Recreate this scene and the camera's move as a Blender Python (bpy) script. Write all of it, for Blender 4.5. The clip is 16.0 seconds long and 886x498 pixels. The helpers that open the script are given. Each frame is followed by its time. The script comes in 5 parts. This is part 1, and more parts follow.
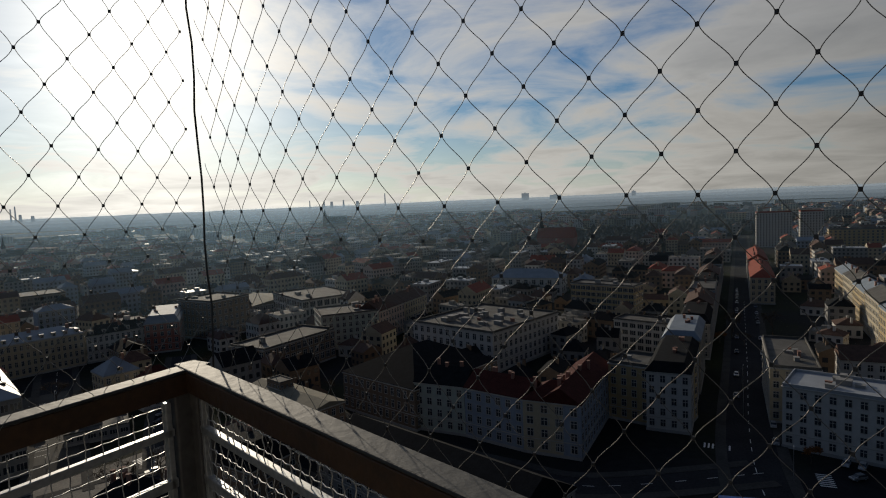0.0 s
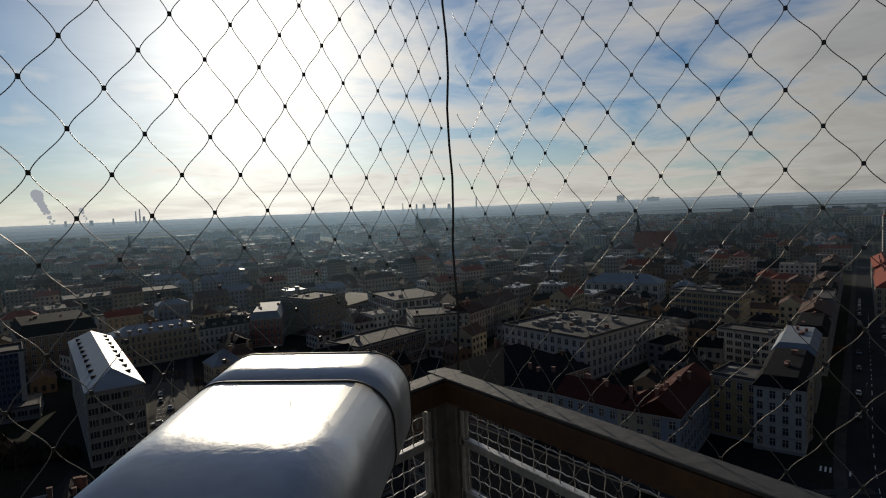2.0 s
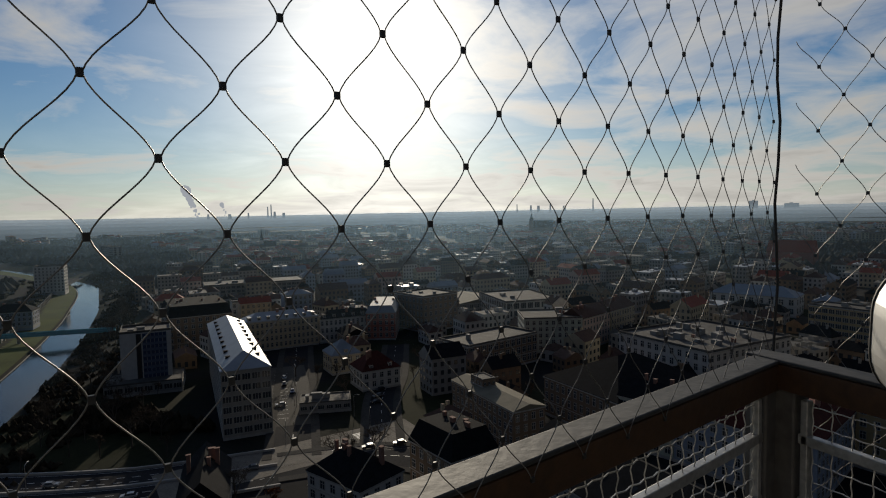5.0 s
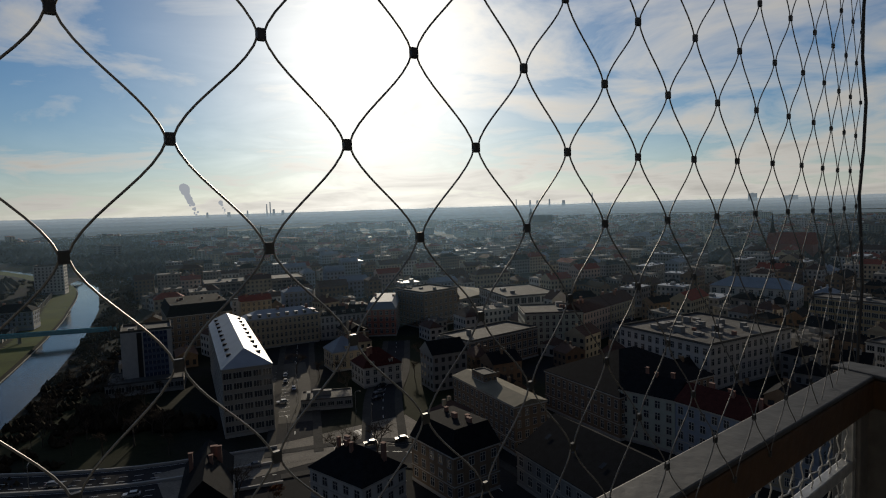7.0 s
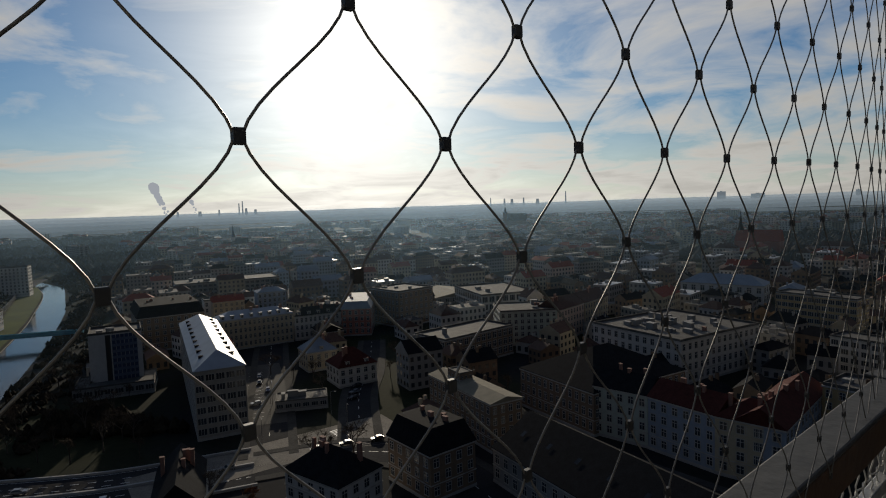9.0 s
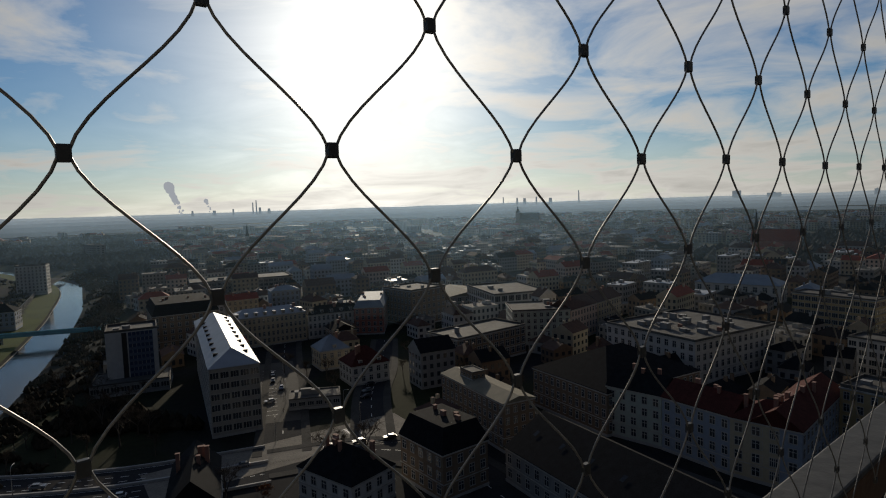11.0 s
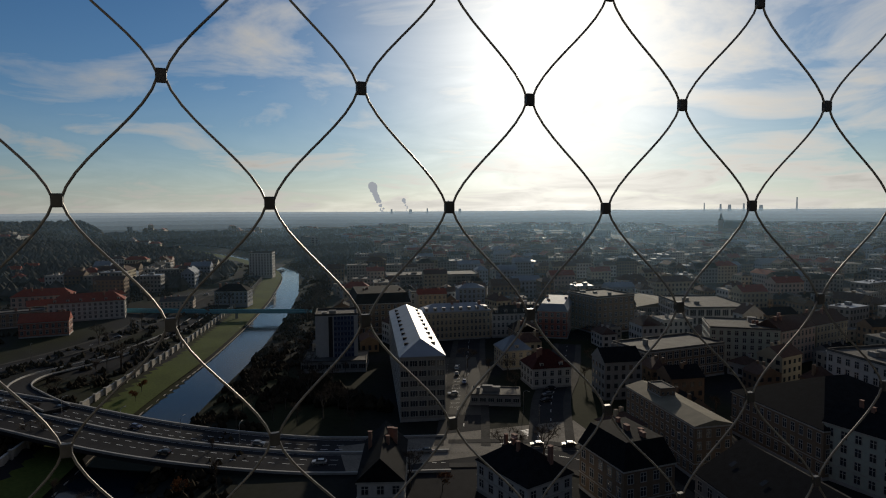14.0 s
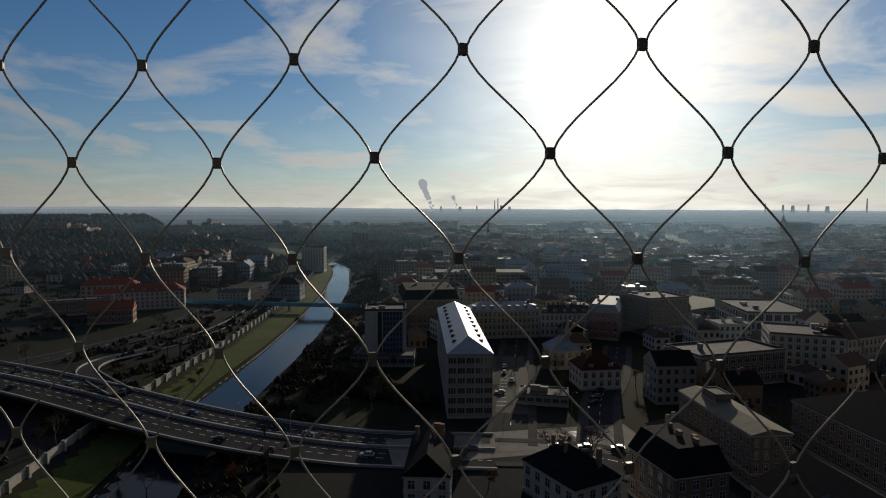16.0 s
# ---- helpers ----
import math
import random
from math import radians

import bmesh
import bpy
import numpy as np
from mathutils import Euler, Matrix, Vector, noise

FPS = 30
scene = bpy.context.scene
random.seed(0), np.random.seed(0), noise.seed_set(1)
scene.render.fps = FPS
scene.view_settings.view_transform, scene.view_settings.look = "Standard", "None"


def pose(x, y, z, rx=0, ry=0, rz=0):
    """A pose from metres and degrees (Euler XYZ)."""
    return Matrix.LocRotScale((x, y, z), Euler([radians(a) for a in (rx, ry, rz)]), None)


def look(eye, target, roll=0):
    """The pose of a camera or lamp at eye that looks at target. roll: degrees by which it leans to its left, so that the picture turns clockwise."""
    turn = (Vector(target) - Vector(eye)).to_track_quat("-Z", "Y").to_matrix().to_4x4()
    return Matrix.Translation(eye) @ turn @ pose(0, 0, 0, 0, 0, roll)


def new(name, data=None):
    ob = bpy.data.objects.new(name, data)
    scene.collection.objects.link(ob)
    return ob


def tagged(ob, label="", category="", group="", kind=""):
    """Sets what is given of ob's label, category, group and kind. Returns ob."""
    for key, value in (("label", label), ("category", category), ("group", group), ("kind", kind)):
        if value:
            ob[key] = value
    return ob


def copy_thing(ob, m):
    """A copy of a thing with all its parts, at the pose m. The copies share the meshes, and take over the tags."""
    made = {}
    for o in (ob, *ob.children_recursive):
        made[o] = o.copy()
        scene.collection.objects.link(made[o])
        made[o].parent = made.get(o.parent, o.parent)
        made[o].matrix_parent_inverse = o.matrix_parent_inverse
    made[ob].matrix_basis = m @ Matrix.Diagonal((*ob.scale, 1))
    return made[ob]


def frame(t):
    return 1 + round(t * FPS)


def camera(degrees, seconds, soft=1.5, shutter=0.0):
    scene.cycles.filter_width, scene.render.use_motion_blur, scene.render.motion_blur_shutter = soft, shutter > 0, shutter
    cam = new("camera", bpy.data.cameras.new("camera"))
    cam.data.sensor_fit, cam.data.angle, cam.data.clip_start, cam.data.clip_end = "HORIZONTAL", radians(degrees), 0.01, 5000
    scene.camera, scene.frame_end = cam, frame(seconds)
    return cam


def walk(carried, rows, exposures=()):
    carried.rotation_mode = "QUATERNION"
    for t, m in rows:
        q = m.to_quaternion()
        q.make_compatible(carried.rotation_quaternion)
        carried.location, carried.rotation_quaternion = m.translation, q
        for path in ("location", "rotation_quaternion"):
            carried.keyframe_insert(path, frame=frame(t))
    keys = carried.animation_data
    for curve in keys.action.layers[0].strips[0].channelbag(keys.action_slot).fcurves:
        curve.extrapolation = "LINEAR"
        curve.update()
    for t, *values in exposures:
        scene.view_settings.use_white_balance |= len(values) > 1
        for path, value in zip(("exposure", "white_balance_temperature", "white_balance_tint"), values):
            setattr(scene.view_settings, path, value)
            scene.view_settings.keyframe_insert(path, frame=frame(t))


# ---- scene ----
# ---------------------------------------------------------------- camera
cam = camera(72.97, 16.0, soft=1.1)
PATH = [
    (0.0, -0.255, 0.701, 75.150, 85.24, 2.45, 2.09),
    (0.5, -0.383, 0.728, 75.165, 85.28, 2.23, 2.81),
    (1.0, -0.547, 0.721, 75.169, 85.39, 2.46, 4.59),
    (1.5, -0.634, 0.763, 75.170, 85.55, 2.52, 7.77),
    (2.0, -0.704, 0.759, 75.166, 85.87, 2.47, 10.77),
    (2.5, -0.799, 0.695, 75.173, 86.08, 1.98, 13.29),
    (3.0, -0.863, 0.624, 75.166, 86.31, 1.45, 15.63),
    (3.5, -0.939, 0.646, 75.140, 86.36, 1.41, 17.63),
    (4.0, -1.035, 0.714, 75.107, 86.34, 1.14, 19.26),
    (4.5, -1.100, 0.786, 75.088, 86.28, 1.20, 20.55),
    (5.0, -1.176, 0.820, 75.061, 86.28, 1.23, 21.62),
    (7.5, -1.323, 0.961, 75.070, 85.77, 2.10, 21.24),
    (8.0, -1.344, 0.978, 75.074, 85.67, 2.11, 20.08),
    (8.5, -1.376, 0.980, 75.076, 85.67, 1.95, 19.12),
    (11.0, -1.492, 0.863, 75.083, 85.63, 1.94, 20.32),
    (11.5, -1.505, 0.778, 75.090, 85.83, 1.73, 23.06),
    (12.0, -1.517, 0.671, 75.096, 85.99, 1.68, 26.52),
    (12.5, -1.527, 0.581, 75.093, 86.17, 1.14, 29.99),
    (13.0, -1.571, 0.493, 75.095, 86.24, 1.15, 32.82),
    (13.5, -1.690, 0.450, 75.109, 86.25, 0.94, 35.50),
    (14.0, -1.778, 0.437, 75.103, 86.22, 0.47, 38.09),
    (14.5, -1.860, 0.418, 75.087, 86.29, 0.35, 39.83),
    (15.0, -1.922, 0.349, 75.089, 86.30, 0.10, 40.90),
    (15.5, -1.966, 0.278, 75.079, 86.10, -0.15, 42.02),
    (16.0, -2.000, 0.173, 75.076, 85.99, -0.20, 42.80),
]
walk(cam, [(r[0], pose(*r[1:])) for r in PATH])

# ---------------------------------------------------------------- light
SUN_YAW, SUN_EL = 27.8, 14.0          # degrees left of +y, and above the horizon
world = bpy.data.worlds.new("sky")
scene.world = world
world.use_nodes = True
wn, wl = world.node_tree.nodes, world.node_tree.links
wn.clear()
w_out = wn.new("ShaderNodeOutputWorld")
w_bg = wn.new("ShaderNodeBackground")
w_sky = wn.new("ShaderNodeTexSky")
w_sky.sky_type = "NISHITA"
w_sky.sun_disc = False
w_sky.sun_elevation = radians(SUN_EL)
w_sky.sun_rotation = radians(-SUN_YAW)
w_sky.air_density, w_sky.dust_density, w_sky.ozone_density = 1.0, 0.35, 3.0
w_tc = wn.new("ShaderNodeTexCoord")
w_sep = wn.new("ShaderNodeSeparateXYZ")
wl.new(w_tc.outputs["Generated"], w_sep.inputs[0])


def wmath(op, a, b=None, c=None):
    n = wn.new("ShaderNodeMath")
    n.operation = op
    for i, v in enumerate((a, b, c)):
        if v is None:
            continue
        if isinstance(v, (int, float)):
            n.inputs[i].default_value = v
        else:
            wl.new(v, n.inputs[i])
    return n.outputs[0]


# cloud layer: the direction projected on a plane overhead
w_up = wmath("ADD", wmath("MAXIMUM", w_sep.outputs[2], 0.0), 0.13)
w_px = wmath("DIVIDE", w_sep.outputs[0], w_up)
w_py = wmath("DIVIDE", w_sep.outputs[1], w_up)
w_vec = wn.new("ShaderNodeCombineXYZ")
wl.new(w_px, w_vec.inputs[0])
wl.new(w_py, w_vec.inputs[1])
w_n1 = wn.new("ShaderNodeTexNoise")
w_n1.inputs["Scale"].default_value = 1.15
w_n1.inputs["Detail"].default_value = 7
w_n1.inputs["Roughness"].default_value = 0.58
w_n1.inputs["Distortion"].default_value = 0.5
wl.new(w_vec.outputs[0], w_n1.inputs["Vector"])
w_cov = wn.new("ShaderNodeMapRange")
w_cov.inputs["From Min"].default_value, w_cov.inputs["From Max"].default_value = 0.29, 0.50
wl.new(wmath("MULTIPLY_ADD", w_sep.outputs[1], -0.12, wmath("MULTIPLY_ADD", w_sep.outputs[0], 0.19, w_n1.outputs[0])), w_cov.inputs["Value"])   # cloud thickens eastwards; the unseen northern cloud is added to warm the fill
# thin haze veil: strongest low and towards the sun
sun_dir = Vector((-math.sin(radians(SUN_YAW)) * math.cos(radians(SUN_EL)), math.cos(radians(SUN_YAW)) * math.cos(radians(SUN_EL)), math.sin(radians(SUN_EL))))
w_dot = wn.new("ShaderNodeVectorMath")
w_dot.operation = "DOT_PRODUCT"
wl.new(w_tc.outputs["Generated"], w_dot.inputs[0])
w_dot.inputs[1].default_value = sun_dir
w_fwd = wmath("MAXIMUM", w_dot.outputs["Value"], 0.0)
w_lobe = wmath("ADD", wmath("MULTIPLY", wmath("POWER", w_fwd, 60.0), 13.0), wmath("MULTIPLY", wmath("POWER", w_fwd, 12.0), 2.8))
w_lobe = wmath("ADD", w_lobe, wmath("MULTIPLY", wmath("POWER", w_fwd, 1.45), 11.8))
w_thick = wmath("MULTIPLY_ADD", w_n1.outputs[0], -1.35, 1.80)      # thicker cloud lets less light through
w_cl = wmath("MULTIPLY", wmath("ADD", w_lobe, 0.9), w_thick)
w_ccol = wn.new("ShaderNodeMixRGB")
w_ccol.blend_type = "MULTIPLY"
w_ccol.inputs[0].default_value = 1.0
w_ccol.inputs[1].default_value = (1.0, 0.96, 0.885, 1)
w_cg = wn.new("ShaderNodeCombineXYZ")
for i in range(3):
    wl.new(w_cl, w_cg.inputs[i])
wl.new(w_cg.outputs[0], w_ccol.inputs[2])
w_mix = wn.new("ShaderNodeMixRGB")
w_low = wmath("POWER", wmath("SUBTRACT", 1.0, wmath("MINIMUM", wmath("ABSOLUTE", w_sep.outputs[2]), 1.0)), 14.0)
# the cloud deck is thinned overhead, out of view, to darken roofs and streets
w_thin = wn.new("ShaderNodeMapRange")
w_thin.inputs["From Min"].default_value, w_thin.inputs["From Max"].default_value = 0.40, 0.95
w_thin.inputs["To Min"].default_value, w_thin.inputs["To Max"].default_value = 0.82, 0.15
wl.new(w_sep.outputs[2], w_thin.inputs["Value"])
w_amt = wmath("ADD", wmath("MULTIPLY", w_cov.outputs[0], w_thin.outputs[0]), wmath("MULTIPLY", wmath("POWER", w_fwd, 30.0), 0.8))
w_amt = wmath("MINIMUM", wmath("ADD", w_amt, wmath("MULTIPLY", w_low, 0.75)), 0.97)
wl.new(w_amt, w_mix.inputs[0])
w_tint = wn.new("ShaderNodeMixRGB")
w_tint.blend_type = "MULTIPLY"
w_tint.inputs[0].default_value = 1.0
w_tint.inputs[2].default_value = (0.58, 0.885, 1.15, 1)
wl.new(w_sky.outputs[0], w_tint.inputs[1])
wl.new(w_tint.outputs[0], w_mix.inputs[1])
wl.new(w_ccol.outputs[0], w_mix.inputs[2])
wl.new(w_mix.outputs[0], w_bg.inputs[0])
w_bg.inputs[1].default_value = 0.050
wl.new(w_bg.outputs[0], w_out.inputs[0])

sun = new("sun", bpy.data.lights.new("sun", "SUN"))
sun.data.energy = 2.5
sun.data.angle = radians(0.6)
sun.data.color = (1.0, 0.87, 0.68)
sun.matrix_world = look(sun_dir * 100, (0, 0, 0))
scene.view_settings.exposure = 0.0

# ---------------------------------------------------------------- materials
MATS = {}


def mat(name, color, rough=0.8, metal=0.0, var=0.25, scale=0.6, fine=8.0, bump=0.0, spread=0.0, spec=0.5):
    """Two scales of variation on the object's own coordinates; spread varies piece by piece."""
    if name in MATS:
        return MATS[name]
    m = bpy.data.materials.new(name)
    m.use_nodes = True
    n, l = m.node_tree.nodes, m.node_tree.links
    b = n["Principled BSDF"]
    b.inputs["Roughness"].default_value = rough
    b.inputs["Metallic"].default_value = metal
    b.inputs["Specular IOR Level"].default_value = spec
    geo = n.new("ShaderNodeNewGeometry")
    big = n.new("ShaderNodeTexNoise")
    big.inputs["Scale"].default_value = scale
    big.inputs["Detail"].default_value = 4
    l.new(geo.outputs["Position"], big.inputs["Vector"])
    small = n.new("ShaderNodeTexNoise")
    small.inputs["Scale"].default_value = fine
    small.inputs["Detail"].default_value = 3
    l.new(geo.outputs["Position"], small.inputs["Vector"])
    add = n.new("ShaderNodeMath")
    add.operation = "ADD"
    l.new(big.outputs[0], add.inputs[0])
    l.new(small.outputs[0], add.inputs[1])
    mr = n.new("ShaderNodeMapRange")
    mr.inputs["From Min"].default_value, mr.inputs["From Max"].default_value = 0.65, 1.35
    mr.inputs["To Min"].default_value, mr.inputs["To Max"].default_value = 1 - var, 1 + var
    l.new(add.outputs[0], mr.inputs["Value"])
    value = mr.outputs[0]
    if spread:
        mr2 = n.new("ShaderNodeMapRange")
        mr2.inputs["To Min"].default_value, mr2.inputs["To Max"].default_value = 1 - spread, 1 + spread
        l.new(geo.outputs["Random Per Island"], mr2.inputs["Value"])
        mu = n.new("ShaderNodeMath")
        mu.operation = "MULTIPLY"
        l.new(value, mu.inputs[0])
        l.new(mr2.outputs[0], mu.inputs[1])
        value = mu.outputs[0]
    hsv = n.new("ShaderNodeHueSaturation")
    hsv.inputs["Color"].default_value = (*color, 1)
    l.new(value, hsv.inputs["Value"])
    l.new(hsv.outputs[0], b.inputs["Base Color"])
    if bump:
        bp = n.new("ShaderNodeBump")
        bp.inputs["Strength"].default_value = bump
        bp.inputs["Distance"].default_value = 0.02
        l.new(small.outputs[0], bp.inputs["Height"])
        l.new(bp.outputs[0], b.inputs["Normal"])
    MATS[name] = m
    return m


GLASS = mat("window_glass", (0.035, 0.042, 0.05), 0.12, 0, 0.3, 0.2, 1.0)
FRAME = mat("window_frame_paint", (0.62, 0.60, 0.56), 0.6)
WALLS = {
    "white": mat("white_render", (0.53, 0.515, 0.48), 0.85, var=0.14),
    "cream": mat("cream_render", (0.45, 0.385, 0.265), 0.85, var=0.14),
    "ochre": mat("ochre_render", (0.44, 0.33, 0.17), 0.85, var=0.16),
    "grey": mat("grey_render", (0.27, 0.265, 0.25), 0.85, var=0.16),
    "bluegrey": mat("bluegrey_render", (0.27, 0.31, 0.37), 0.85, var=0.14),
    "brown": mat("brown_brick", (0.20, 0.14, 0.09), 0.85, var=0.2, fine=5),
    "pink": mat("pink_render", (0.56, 0.43, 0.35), 0.85, var=0.14),
    "brick": mat("red_brick", (0.33, 0.13, 0.09), 0.85, var=0.2, fine=5),
    "green": mat("pale_green_render", (0.42, 0.46, 0.40), 0.85, var=0.14),
    "panel": mat("concrete_panels", (0.32, 0.30, 0.26), 0.8, var=0.14),
}
ROOFS = {
    "darkred": mat("dark_red_roof_tiles", (0.070, 0.020, 0.016), 0.9, var=0.35, fine=3, spec=0.1),
    "red": mat("red_roof_tiles", (0.27, 0.065, 0.038), 0.85, var=0.3, fine=3, spec=0.2),
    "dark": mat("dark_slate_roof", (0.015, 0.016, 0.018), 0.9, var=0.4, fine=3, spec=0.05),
    "brownroof": mat("brown_roof_tiles", (0.10, 0.06, 0.045), 0.85, var=0.3, fine=3, spec=0.15),
    "felt": mat("grey_roof_felt", (0.11, 0.105, 0.095), 0.85, var=0.5, scale=0.25, spec=0.2),
    "metal": mat("pale_sheet_metal_roof", (0.34, 0.36, 0.38), 0.55, 0.2, var=0.2, scale=0.2),
    "bluemetal": mat("bluish_sheet_metal_roof", (0.21, 0.25, 0.29), 0.75, 0.0, var=0.2, scale=0.2),
    "greymetal": mat("corrugated_grey_roof", (0.22, 0.195, 0.14), 0.85, 0.0, var=0.25, scale=0.3, spec=0.15),
}
TRIM = mat("pale_cornice", (0.42, 0.40, 0.36), 0.85)
BRICK_CH = mat("chimney_brick", (0.28, 0.15, 0.11), 0.9)
ASPHALT = mat("asphalt", (0.034, 0.034, 0.036), 0.95, var=0.35, scale=0.08, fine=1.5, spec=0.05)
PAVING = mat("pale_paving", (0.20, 0.18, 0.15), 0.9, var=0.35, scale=0.12, fine=2, spec=0.12)
KERB = mat("dull_pavement", (0.065, 0.062, 0.057), 0.95, var=0.35, scale=0.15, fine=2, spec=0.05)
PAINT = mat("road_paint", (0.7, 0.7, 0.68), 0.6)
CONCRETE = mat("concrete", (0.36, 0.35, 0.33), 0.8, var=0.2, scale=0.3)
STEEL_BLUE = mat("blue_painted_steel", (0.06, 0.28, 0.36), 0.5)


# ---------------------------------------------------------------- mesh helpers
def link(name, bm, materials, parent=None, label=""):
    me = bpy.data.meshes.new(name)
    bm.to_mesh(me)
    bm.free()
    for m in materials if isinstance(materials, (list, tuple)) else [materials]:
        me.materials.append(m)
    ob = new(name, me)
    if parent is not None:
        ob.parent = parent
    if label:
        ob["label"] = label
    return ob


part = link


def box(bm, x0, y0, z0, x1, y1, z1, mi=0, m=None):
    vs = [bm.verts.new((x, y, z)) for z in (z0, z1) for x, y in ((x0, y0), (x1, y0), (x1, y1), (x0, y1))]
    if m is not None:
        for v in vs:
            v.co = m @ v.co
    for f in ((3, 2, 1, 0), (4, 5, 6, 7), (0, 1, 5, 4), (1, 2, 6, 5), (2, 3, 7, 6), (3, 0, 4, 7)):
        fa = bm.faces.new([vs[i] for i in f])
        fa.material_index = mi
    return vs


def poly(bm, pts, mi=0):
    f = bm.faces.new([bm.verts.new(p) for p in pts])
    f.material_index = mi
    return f


def empty(name, m, label, category, group="", kind=""):
    ob = new(name)
    ob.empty_display_size = 0.5
    ob.matrix_world = m
    return tagged(ob, label, category, group, kind)


# one window, 1 wide and 1 high, facing -y: surround, sill, sashes and a recessed pane
def window_mesh(kind):
    xs = {"cross": [-0.6, -0.5, -0.035, 0.035, 0.5, 0.6], "wide": [-0.55, -0.5, -0.185, -0.15, 0.15, 0.185, 0.5, 0.55]}[kind]
    zs = [-0.09, -0.02, 0.62, 0.67, 1.0, 1.08] if kind == "cross" else [-0.07, -0.02, 1.0, 1.06]
    mull_x = {"cross": (2,), "wide": (2, 4)}[kind]
    mull_z = (2,) if kind == "cross" else ()

    def cell(i, j):
        if j == 0:
            return -0.16, 0
        if i in (0, len(xs) - 2) or j == len(zs) - 2:
            return -0.07, 0
        if i in mull_x or j in mull_z:
            return -0.035, 1
        return -0.012, 2
    bm = bmesh.new()
    n, k = len(xs) - 1, len(zs) - 1
    for i in range(n):
        for j in range(k):
            d, m = cell(i, j)
            poly(bm, [(xs[i], d, zs[j]), (xs[i + 1], d, zs[j]), (xs[i + 1], d, zs[j + 1]), (xs[i], d, zs[j + 1])], m)
            e = cell(i + 1, j)[0] if i < n - 1 else 0.0
            if e != d:
                poly(bm, [(xs[i + 1], d, zs[j]), (xs[i + 1], e, zs[j]), (xs[i + 1], e, zs[j + 1]), (xs[i + 1], d, zs[j + 1])], 0)
            e = cell(i, j + 1)[0] if j < k - 1 else 0.0
            if e != d:
                poly(bm, [(xs[i], d, zs[j + 1]), (xs[i + 1], d, zs[j + 1]), (xs[i + 1], e, zs[j + 1]), (xs[i], e, zs[j + 1])], 0)
    bmesh.ops.remove_doubles(bm, verts=bm.verts[:], dist=0.0005)
    me = bpy.data.meshes.new("window")
    bm.to_mesh(me)
    bm.free()
    for m in (TRIM, FRAME, GLASS):
        me.materials.append(m)
    return me


WINDOW = {k: window_mesh(k) for k in ("cross", "wide")}


def windows(parent, L, W, H, floors, bl, bw, ground=1.0, kind="cross", ww=0.42, wh=0.58, top=0.6, sides="fblr"):
    """Rows of windows on the four walls of a block whose front-left corner is the origin."""
    fh = (H - ground - top) / floors
    for side in sides:
        length, n = (L, bl) if side in "fb" else (W, bw)
        if n == 0:
            continue
        # walls turned away from the tower have none
        out = {"f": (0, -1), "b": (0, 1), "l": (-1, 0), "r": (1, 0)}[side]
        at = parent.matrix_world @ Vector({"f": (L / 2, 0, 0), "b": (L / 2, W, 0), "l": (0, W / 2, 0), "r": (L, W / 2, 0)}[side])
        if (parent.matrix_world.to_3x3() @ Vector((*out, 0))).dot(-at) < 0:
            continue
        step = length / n
        for fl in range(floors):
            for i in range(n):
                u = (i + 0.5) * step
                z = ground + fl * fh + fh * 0.25
                if side == "f":
                    m = pose(u, -0.005, z)
                elif side == "b":
                    m = pose(L - u, W + 0.005, z, 0, 0, 180)
                elif side == "l":
                    m = pose(-0.005, W - u, z, 0, 0, -90)
                else:
                    m = pose(L + 0.005, u, z, 0, 0, 90)
                ob = new("window", WINDOW[kind])
                ob.parent = parent
                ob.matrix_basis = m @ Matrix.Diagonal((step * ww, 1, fh * wh, 1))


def roof_mesh(bm, L, W, kind, rh, o=0.35):
    if kind == "flat":
        # parapet ring and a sunken deck
        t = 0.35
        for a in ((0, 0, L, t), (0, W - t, L, W), (0, t, t, W - t), (L - t, t, L, W - t)):
            box(bm, a[0], a[1], 0, a[2], a[3], rh)
        box(bm, t, t, -0.05, L - t, W - t, 0.12)
        return
    h = 0.18
    if kind == "mansard":
        i = min(2.0, W * 0.16)
        a = [(-o, -o, h), (L + o, -o, h), (L + o, W + o, h), (-o, W + o, h)]
        b = [(i, i, rh), (L - i, i, rh), (L - i, W - i, rh), (i, W - i, rh)]
        box(bm, -o, -o, 0, L + o, W + o, h)
        for k in range(4):
            poly(bm, [a[k], a[(k + 1) % 4], b[(k + 1) % 4], b[k]])
        poly(bm, b)
        return
    box(bm, -o, -o, 0, L + o, W + o, h)
    long_x = L >= W
    inset = 0 if kind == "gable" else min(L, W) * 0.5
    if long_x:
        r0, r1 = (-o + inset, W / 2, rh), (L + o - inset, W / 2, rh)
        A, B, C, D = (-o, -o, h), (L + o, -o, h), (L + o, W + o, h), (-o, W + o, h)
    else:
        r0, r1 = (L / 2, -o + inset, rh), (L / 2, W + o - inset, rh)
        A, B, C, D = (L + o, -o, h), (L + o, W + o, h), (-o, W + o, h), (-o, -o, h)
    poly(bm, [A, B, r1, r0])
    poly(bm, [C, D, r0, r1])
    poly(bm, [B, C, r1])
    poly(bm, [D, A, r0])


rng = random.Random(7)


